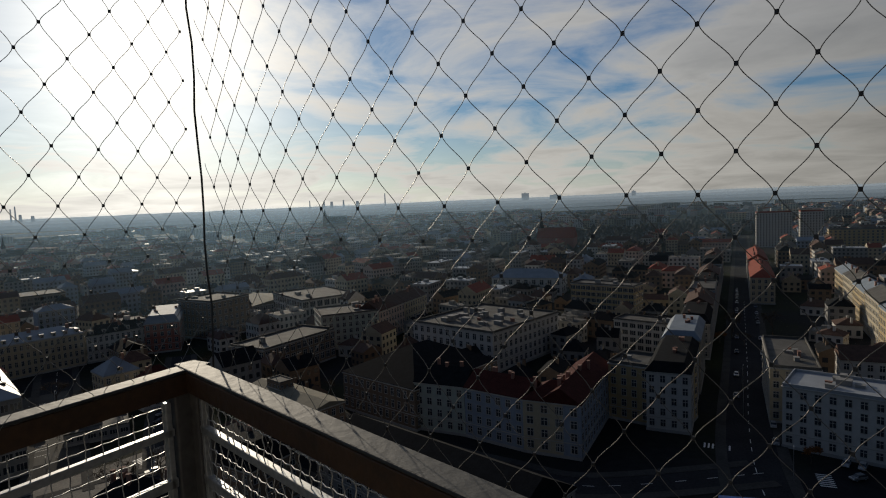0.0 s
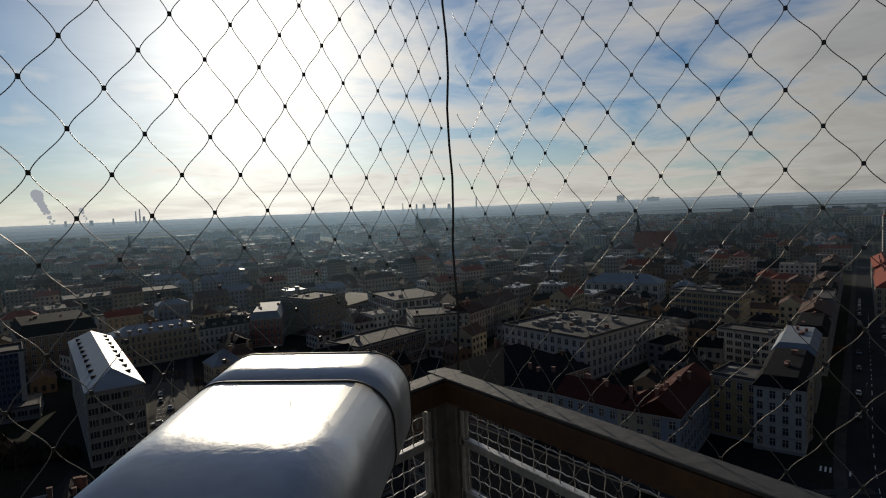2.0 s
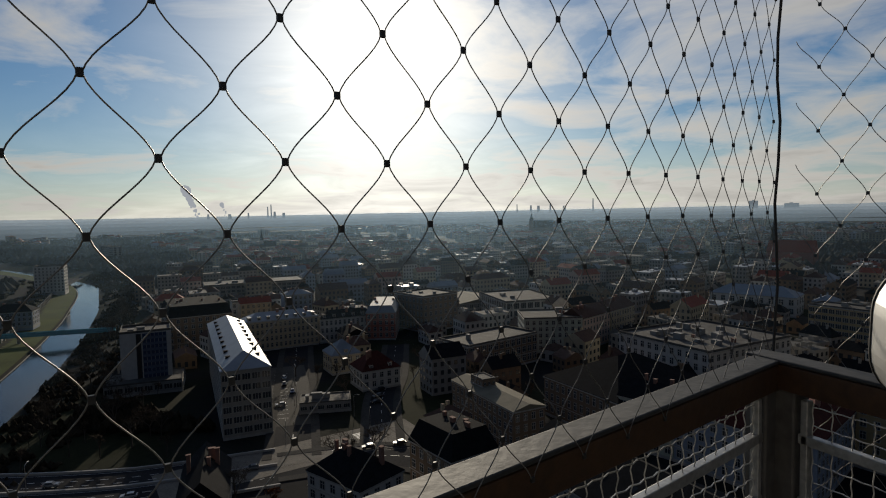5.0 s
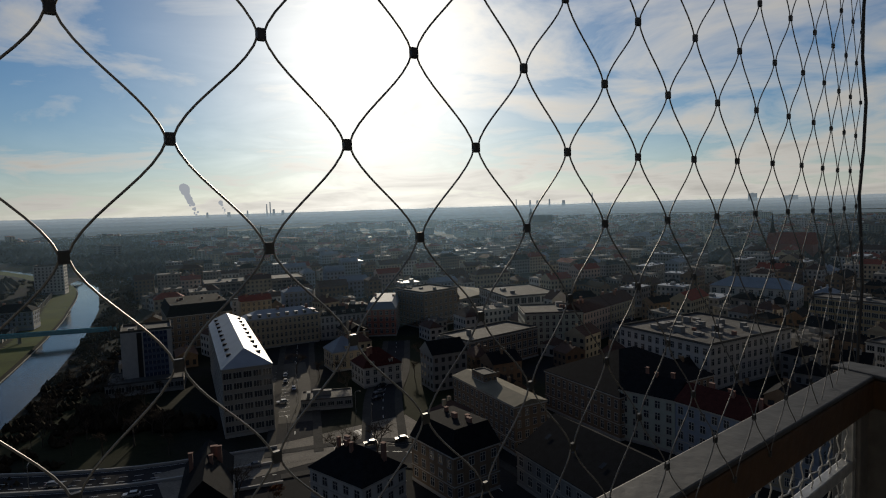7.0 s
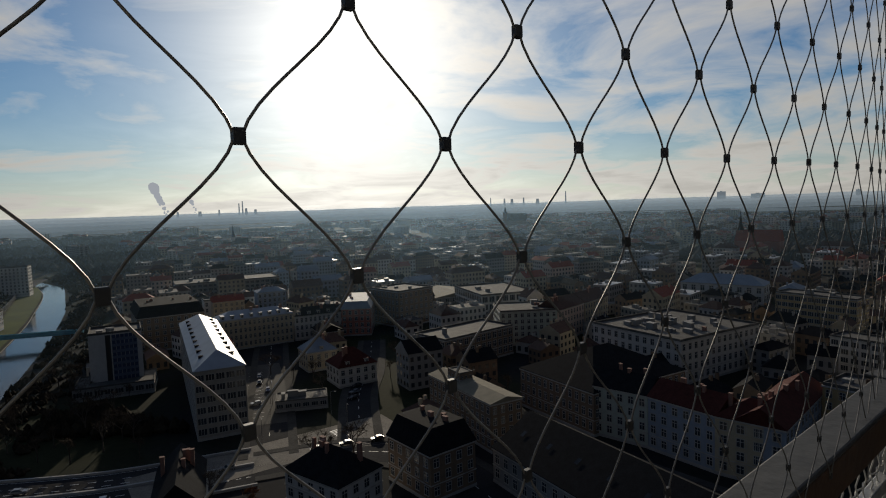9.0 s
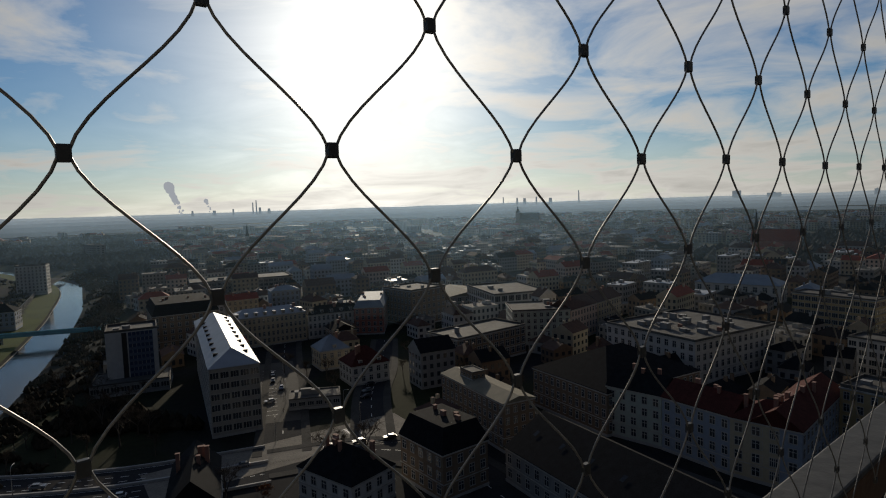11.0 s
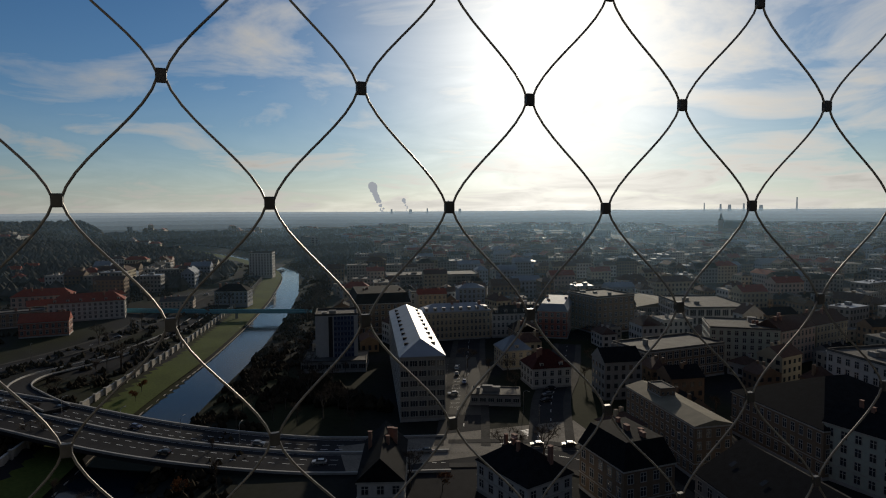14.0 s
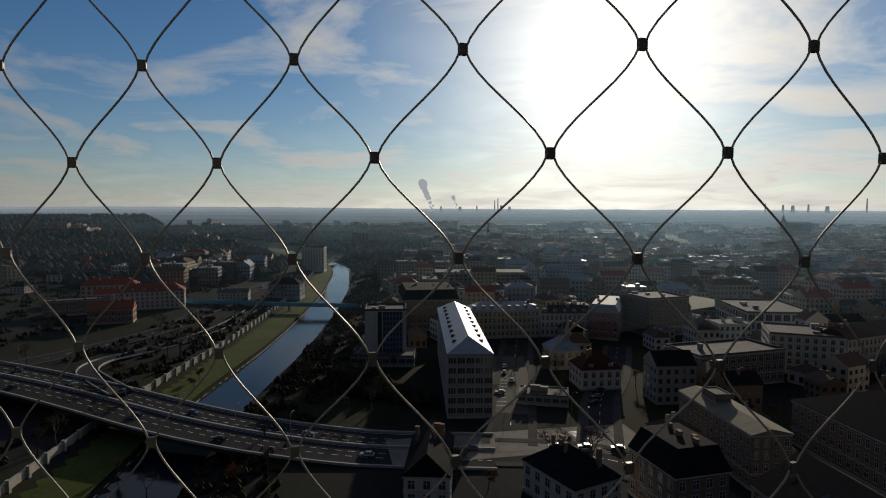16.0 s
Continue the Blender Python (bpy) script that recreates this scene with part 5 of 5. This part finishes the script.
def street_lamp():
    ob = empty("street_lamp", pose(0, 0, 0), "slim grey street lamp with curved arm", "street lamp", "street lamps")
    bm = bmesh.new()
    tube(bm, Vector((0, 0, -0.5)), Vector((0, 0, 8)), 0.11, 0.07, 8)
    link("pole", bm, RIM, ob)
    bm = bmesh.new()
    pr = Vector((0, 0, 8))
    for k in range(1, 6):
        a = radians(18 * k)
        p = Vector((1.8 * (1 - math.cos(a)), 0, 8 + 0.8 * math.sin(a)))
        tube(bm, pr, p, 0.06, 0.05, 6)
        pr = p
    link("arm", bm, RIM, ob)
    bm = bmesh.new()
    box(bm, 1.6, -0.15, 8.68, 2.4, 0.15, 8.8)
    bmesh.ops.bevel(bm, geom=bm.edges[:], offset=0.04, segments=1, affect="EDGES")
    link("lamp_head", bm, CONCRETE, ob)
    return ob


lamp = street_lamp()
lamp.matrix_world = pose(-120, 158, 0.1, 0, 0, -50)
for t in (7, 9.5, 12, 14.5, 17, 19.5, 22):
    x, y, z, a = via_at(t, -0.1)
    copy_thing(lamp, pose(x, y, z, 0, 0, a + 90))
for (x, y, a) in ((-100, 178, -50), (-140, 192, 120), (-158, 216, 120), (-112, 188, 0), (-355, 108, 0), (-385, 172, 0), (-420, 212, 0), (-455, 246, 0), (-345, 70, 0), (80, 150, 60), (88, 195, 60), (100, 222, 60)):
    copy_thing(lamp, pose(x, y, height_at(x, y), 0, 0, a))
# ---------------------------------------------------------------- the terrace
METAL = mat("brushed_aluminium", (0.70, 0.70, 0.69), 0.40, 0.85, var=0.08, scale=6, fine=60, bump=0.05)
RAILTOP = mat("worn_grey_rail_top", (0.034, 0.034, 0.033), 0.65, 0.0, var=0.3, scale=5, fine=40, bump=0.1)
RAILSIDE = mat("brown_painted_rail_side", (0.060, 0.028, 0.010), 0.6, 0.0, var=0.35, scale=8, fine=50, bump=0.1)
POSTM = mat("weathered_grey_post", (0.11, 0.105, 0.10), 0.6, 0.2, var=0.3, scale=6, fine=40, bump=0.1)
GALV = mat("galvanised_wire", (0.42, 0.42, 0.41), 0.45, 0.6, var=0.25, scale=20, fine=80)
CABLE = mat("steel_cable", (0.16, 0.155, 0.145), 0.45, 0.5, var=0.3, scale=60, fine=400)
FERRULE = mat("ferrule_metal", (0.07, 0.07, 0.07), 0.5, 0.7, var=0.2, scale=60, fine=300)
BLACK = mat("black_rubber", (0.015, 0.015, 0.016), 0.6, var=0.1)
EYE = 75.0
W0 = Vector((-0.978, 2.333, 0))
DL = Vector((-0.4971, -0.8677, 0))
DR = Vector((0.7196, -0.6944, 0))


def net_panel(name, origin, along, inner, w, h, z0, u0, length, zlo, zhi, near, seed, course, clear=0.0):
    """Cable net: strands that swing from ferrule to ferrule, with vertical tangents at each."""
    ob = empty(name, pose(origin.x, origin.y, EYE), "black steel cable safety net with crimped ferrules", "cable net")
    rs = random.Random(seed)
    r0, r1 = math.floor((zlo - z0) / (h / 2)), math.ceil((zhi - z0) / (h / 2))

    # the panel's plan: its heading changes slowly from fixing to fixing
    plan = [Vector((0, 0, 0))]
    for k in range(700):
        a = radians(float(np.interp(k * 0.01, [c[0] for c in course], [c[1] for c in course])))
        plan.append(plan[-1] + Vector((math.cos(a), math.sin(a), 0)) * 0.01)

    def at(u):
        i = max(0, min(698, int(u / 0.01)))
        return plan[i] + (plan[i + 1] - plan[i]) * (u / 0.01 - i)

    def node(r, c):
        # c counts cells along the panel; odd rows are offset by half a cell
        u = u0 + w * c
        z = z0 + r * h / 2
        k = noise.noise_vector(Vector((u * 3.1, z * 2.7, seed)))
        return at(u + 0.008 * k.x) + inner * 0.006 * k.y + Vector((0, 0, z + 0.008 * k.z))
    verts, faces = [], []
    n = int(length / w)

    def strand(p, q):
        m = 9
        pts = []
        for i in range(m + 1):
            t = i / m
            s = t * t * (3 - 2 * t)
            k = 0.35 * t + 0.65 * s
            pts.append(Vector((p.x + (q.x - p.x) * k, p.y + (q.y - p.y) * k, p.z + (q.z - p.z) * t)))
        rad = 0.00074
        b = len(verts)
        for i, c in enumerate(pts):
            d = (pts[min(i + 1, m)] - pts[max(i - 1, 0)]).normalized()
            a = d.cross(inner).normalized()
            e = a.cross(d)
            for k in range(5):
                q5 = k * 1.25664
                verts.append(c + (a * math.cos(q5) + e * math.sin(q5)) * rad)
        for i in range(m):
            for k in range(5):
                faces.append((b + i * 5 + k, b + i * 5 + (k + 1) % 5, b + i * 5 + 5 + (k + 1) % 5, b + i * 5 + 5 + k))
    sp = 0.0015
    spots = []
    for r in range(r0, r1):
        o = 0.5 if r % 2 else 0.0
        for i in range(n):
            c = i + o
            p = node(r, c)
            if u0 + w * c < 0.01 or (u0 + w * c < clear and z0 + r * h / 2 < -0.30):
                continue
            spots.append(p)
            for dc in (-0.5, 0.5):
                if u0 + w * (c + dc) > 0.01:
                    side = along * (sp * (1 if dc > 0 else -1))
                    strand(p + side, node(r + 1, c + dc) - side)
    me = bpy.data.meshes.new("netting")
    me.from_pydata([tuple(v) for v in verts], [], faces)
    me.materials.append(CABLE)
    me.polygons.foreach_set("use_smooth", [True] * len(faces))
    s = new("netting", me)
    s.parent = ob
    s["kind"] = "stuff"

    def ferrule_bm(bm, at):
        vs = []
        for z, k in ((-0.0036, 0.8), (-0.0029, 1.0), (0.0029, 1.0), (0.0036, 0.8)):
            for x, y in ((-0.0027, -0.0017), (0.0027, -0.0017), (0.0027, 0.0017), (-0.0027, 0.0017)):
                vs.append(bm.verts.new(at + along * x * k + inner * y * k + Vector((0, 0, z))))
        for j in range(3):
            for k in range(4):
                bm.faces.new((vs[j * 4 + k], vs[j * 4 + (k + 1) % 4], vs[j * 4 + 4 + (k + 1) % 4], vs[j * 4 + 4 + k]))
        bm.faces.new(vs[0:4][::-1])
        bm.faces.new(vs[12:16])
    bm = bmesh.new()
    ferrule_bm(bm, Vector((0, 0, 0)))
    fm = bpy.data.meshes.new("ferrule")
    bm.to_mesh(fm)
    bm.free()
    fm.materials.append(FERRULE)
    spots.sort(key=lambda p: abs(p.length - near[0]) + abs(p.z - near[1]))
    for p in spots[:290]:
        f = new("ferrule", fm)
        f.parent = ob
        f.location = p
    bm = bmesh.new()
    for p in spots[290:]:
        ferrule_bm(bm, p)
    f = link("ferrule_rest", bm, FERRULE, ob)
    f["kind"] = "stuff"
    return ob


IL = Vector((DL.y, -DL.x, 0)) * (1 if Vector((DL.y, -DL.x, 0)).dot(-W0) > 0 else -1)
IR = Vector((DR.y, -DR.x, 0)) * (1 if Vector((DR.y, -DR.x, 0)).dot(-W0) > 0 else -1)
net_panel("cable_net", W0, DL, IL, 0.105, 0.128, 0.106, 0.036, 6.0, -1.0, 2.0, (1.9, 0.1), 3, ((0.0, 251.3), (0.5, 243.3), (1.0, 240.3), (1.5, 224.4), (2.0, 233.5), (2.4, 212.0), (3.0, 222.0)), 1.25)
net_panel("cable_net", W0, DR, IR, 0.105, 0.128, 0.205, 0.090, 3.4, -1.0, 2.0, (1.0, 0.1), 4, ((0.0, -48.4), (0.5, -36.6), (0.9, -25.7), (1.3, -19.5)))
# corner cable that ties the two nets
bm = bmesh.new()
prev = None
for i in range(40):
    c = Vector((W0.x + 0.004 * math.sin(i * 1.7), W0.y + 0.003 * math.sin(i * 2.3), EYE - 1.2 + i * 0.09))
    ring = [bm.verts.new(c + Vector((0.003 * math.cos(k * 1.0472), 0.003 * math.sin(k * 1.0472), 0))) for k in range(6)]
    if prev:
        for k in range(6):
            bm.faces.new((prev[k], prev[(k + 1) % 6], ring[(k + 1) % 6], ring[k]))
    prev = ring
tagged(link("corner_cable", bm, mat("corner_cable_black", (0.03, 0.03, 0.03), 0.7, 0.0)), "dark steel cable at the corner of the net", "cable")

# guard rail: capped handrail, corner post, framed wire mesh
RZT = EYE - 0.259
C0 = Vector((-1.004, 2.281, 0))
RAIL_L, RAIL_R = radians(-119.8), radians(-44.0)      # headings of the two runs


def rail_run(along, inner, length, lift):
    ob = empty("guard_rail", pose(C0.x, C0.y, RZT + lift), "steel guard rail with worn grey cap and wire-mesh panel", "guard rail")
    M = Matrix(((along.x, inner.x, 0, 0), (along.y, inner.y, 0, 0), (0, 0, 1, 0), (0, 0, 0, 1)))

    def bar(name, u0, v0, z0, u1, v1, z1, m, bevel=0.004):
        bm = bmesh.new()
        box(bm, u0, v0, z0, u1, v1, z1, 0, M)
        bmesh.ops.recalc_face_normals(bm, faces=bm.faces[:])
        bmesh.ops.bevel(bm, geom=bm.edges[:], offset=bevel, segments=2, affect="EDGES", profile=0.5)
        return link(name, bm, m, ob)
    bar("cap", 0.0, 0.004, -0.008, length, 0.061, 0.0, RAILTOP, 0.003)
    bar("side_channel", 0.004, 0.053, -0.062, length, 0.060, -0.010, RAILSIDE, 0.002)
    bar("under_channel", 0.004, 0.004, -0.062, length, 0.052, -0.012, RAILSIDE, 0.002)
    bar("corner_post", 0.022, 0.006, -1.2, 0.105, 0.050, -0.064, POSTM)
    bar("mesh_frame", 0.11, 0.028, -0.165, length, 0.046, -0.145, GALV, 0.002)
    bar("mesh_frame", 0.11, 0.028, -0.30, length, 0.046, -0.275, GALV, 0.002)
    bar("mesh_frame", 0.11, 0.028, -0.62, length, 0.046, -0.595, GALV, 0.002)
    bar("mesh_frame", 0.115, 0.028, -0.95, 0.13, 0.046, -0.075, GALV, 0.002)
    for u in (1.45, 2.9):
        if u < length:
            bar("post", u, 0.010, -1.2, u + 0.05, 0.050, -0.064, POSTM)
    # crimped wires of the mesh
    bm = bmesh.new()
    cell = 0.038
    for i in range(int((length - 0.12) / cell)):
        u = 0.135 + i * cell
        pr = None
        for k in range(46):
            p = M @ Vector((u, 0.037 + 0.0022 * (1 if (k + i) % 2 else -1), -0.078 - k * cell * 0.5))
            if pr is not None:
                tube(bm, pr, p, 0.0014, 0.0014, 4)
            pr = p
    for j in range(22):
        z = -0.085 - j * cell
        pr = None
        for k in range(int((length - 0.12) / (cell * 0.5))):
            p = M @ Vector((0.135 + k * cell * 0.5, 0.037 - 0.0022 * (1 if (k + j) % 2 else -1), z))
            if pr is not None:
                tube(bm, pr, p, 0.0014, 0.0014, 4)
            pr = p
    w = link("wire_mesh", bm, GALV, ob)
    w["kind"] = "stuff"
    return ob


for a, s, length, lift in ((RAIL_L, 1, 5.0, 0.0), (RAIL_R, -1, 3.2, 0.0025)):
    rail_run(Vector((math.cos(a), math.sin(a), 0)), Vector((-math.sin(a), math.cos(a), 0)) * s, length, lift)

# the terrace floor and the wall behind the viewer
bm = bmesh.new()
edge = C0 - (IL + IR) * 0.2
b, d = edge + DL * 5.5, edge + DR * 3.5
poly(bm, [(edge.x, edge.y, EYE - 1.60), (b.x, b.y, EYE - 1.60), ((b + IL * 3).x, (b + IL * 3).y, EYE - 1.60), ((d + IR * 3).x, (d + IR * 3).y, EYE - 1.60), (d.x, d.y, EYE - 1.60)])
bmesh.ops.recalc_face_normals(bm, faces=bm.faces[:])
bmesh.ops.solidify(bm, geom=bm.faces[:], thickness=0.3)
floor_top = max(v.co.z for v in bm.verts)
for v in bm.verts:
    v.co.z += EYE - 1.60 - floor_top
tagged(link("terrace_floor", bm, CONCRETE), "grey concrete floor of the viewing terrace", "floor", "", "structure")
tw = W0 + (IL + IR) * 2.2
bm = bmesh.new()
box(bm, -6, -6, -EYE - 1, 0, 0, 3.0)
o = tagged(link("tower_wall", bm, WALLS["panel"]), "plain concrete clock tower wall behind the terrace", "tower wall", "", "structure")
o.matrix_world = pose(tw.x + 0.3, tw.y - 0.6, EYE, 0, 0, math.degrees(math.atan2(DR.y, DR.x)) + 90)


# coin-operated binocular viewer
def viewer():
    length, yaw, tilt = 0.291, 4.39, 4.42
    far = Vector((-0.953, 1.324, 75.021))
    near = far - Matrix.Rotation(radians(yaw), 3, "Z") @ Vector((0, length, length * math.tan(radians(tilt))))
    ob = empty("binocular_viewer", pose(near.x, near.y, near.z, tilt, 0, yaw), "silver coin-operated binocular viewer on a pedestal", "binocular viewer")

    def section(y, hw, top, bot, rad, n=8):
        pts = []
        for cx, cz, a0 in ((hw - rad, top - rad, 0), (-hw + rad, top - rad, 90), (-hw + rad, bot + rad, 180), (hw - rad, bot + rad, 270)):
            for k in range(n + 1):
                a = radians(a0 + 90 * k / n)
                pts.append(Vector((cx + rad * math.cos(a), y, cz + rad * math.sin(a))))
        return pts

    def loft(name, secs, m, parent, label="", caps=True):
        bm = bmesh.new()
        R = [[bm.verts.new(p) for p in s] for s in secs]
        n = len(R[0])
        for a, b in zip(R[:-1], R[1:]):
            for k in range(n):
                f = bm.faces.new((a[k], a[(k + 1) % n], b[(k + 1) % n], b[k]))
                f.smooth = True
        if caps:
            bm.faces.new(R[0])
            bm.faces.new(R[-1][::-1])
        bmesh.ops.recalc_face_normals(bm, faces=bm.faces[:])
        return link(name, bm, m, parent, label)
    hw, rad, low = 0.092, 0.039, -0.104
    mid = length - 0.074
    loft("housing", [section(0.0, hw, -0.004, low, rad), section(mid, hw + 0.004, 0.0, low, rad)], METAL, ob)
    loft("seam_band", [section(mid - 0.0028, hw + 0.0052, 0.0012, low - 0.0012, rad + 0.001), section(mid - 0.0006, hw + 0.0052, 0.0012, low - 0.0012, rad + 0.001)], BLACK, ob)
    hood = loft("hood", [section(mid - 0.001, hw + 0.005, 0.001, low - 0.001, rad + 0.001), section(length, hw + 0.006, 0.001, low - 0.001, rad)], METAL, ob)
    loft("hood_lip", [section(length - 0.0012, hw + 0.0066, 0.0016, low - 0.0016, rad), section(length + 0.0012, hw + 0.0066, 0.0016, low - 0.0016, rad)], BLACK, hood)
    loft("rear_plate", [section(-0.012, hw - 0.012, -0.03, low + 0.008, 0.03), section(0.002, hw - 0.010, -0.028, low + 0.008, 0.03)], mat("dark_red_plate", (0.12, 0.02, 0.015), 0.5), ob)

    def ring(y, r, cx, cz, n=40):
        return [Vector((cx + r * math.cos(k * 6.28319 / n), y, cz + r * math.sin(k * 6.28319 / n))) for k in range(n)]
    for s in (-1, 1):
        cx, cz = s * 0.054, -0.060
        e = loft("eyepiece", [ring(0.01, 0.041, cx, cz), ring(-0.004, 0.041, cx, cz), ring(-0.006, 0.044, cx, cz), ring(-0.085, 0.044, cx, cz), ring(-0.09, 0.041, cx, cz)], METAL, ob, "chromed eyepiece sleeve")
        loft("clamp_strap", [ring(-0.012, 0.0455, cx, cz), ring(-0.034, 0.0455, cx, cz)], mat("dull_steel_strap", (0.35, 0.33, 0.30), 0.4, 0.9), e)
        loft("eyecup", [ring(-0.088, 0.038, cx, cz), ring(-0.100, 0.036, cx, cz), ring(-0.100, 0.024, cx, cz)], BLACK, e)
        for a in (60, 90, 120, 150, 30):
            bm = bmesh.new()
            bmesh.ops.create_cone(bm, cap_ends=True, segments=12, radius1=0.0035, radius2=0.0030, depth=0.004, matrix=Matrix.Translation((cx + 0.0468 * math.cos(radians(a)), -0.023, cz + 0.0468 * math.sin(radians(a)))) @ Matrix.Rotation(radians(90 - a), 4, "Y"))
            link("screw", bm, POSTM, e)
        for a in (78, 108):
            bm = bmesh.new()
            box(bm, -0.005, -0.010, 0, 0.005, 0.002, 0.0045, 0, Matrix.Translation((cx + 0.044 * math.cos(radians(a)), 0.0, cz + 0.044 * math.sin(radians(a)))) @ Matrix.Rotation(radians(90 - a), 4, "Y"))
            link("lug", bm, METAL, e)
    bm = bmesh.new()
    box(bm, -0.05, 0.15, -0.335, 0.05, 0.22, low + 0.002)
    foot = EYE - 1.60 - near.z
    tall = -0.335 - foot
    bmesh.ops.create_cone(bm, cap_ends=True, segments=32, radius1=0.055, radius2=0.05, depth=tall, matrix=Matrix.Translation((0, 0.185, -0.335 - tall / 2)))
    bmesh.ops.create_cone(bm, cap_ends=True, segments=32, radius1=0.16, radius2=0.15, depth=0.03, matrix=Matrix.Translation((0, 0.185, foot + 0.015)))
    link("pedestal", bm, POSTM, ob).matrix_basis = Matrix.Rotation(radians(-tilt), 4, "X")
    return ob


viewer()
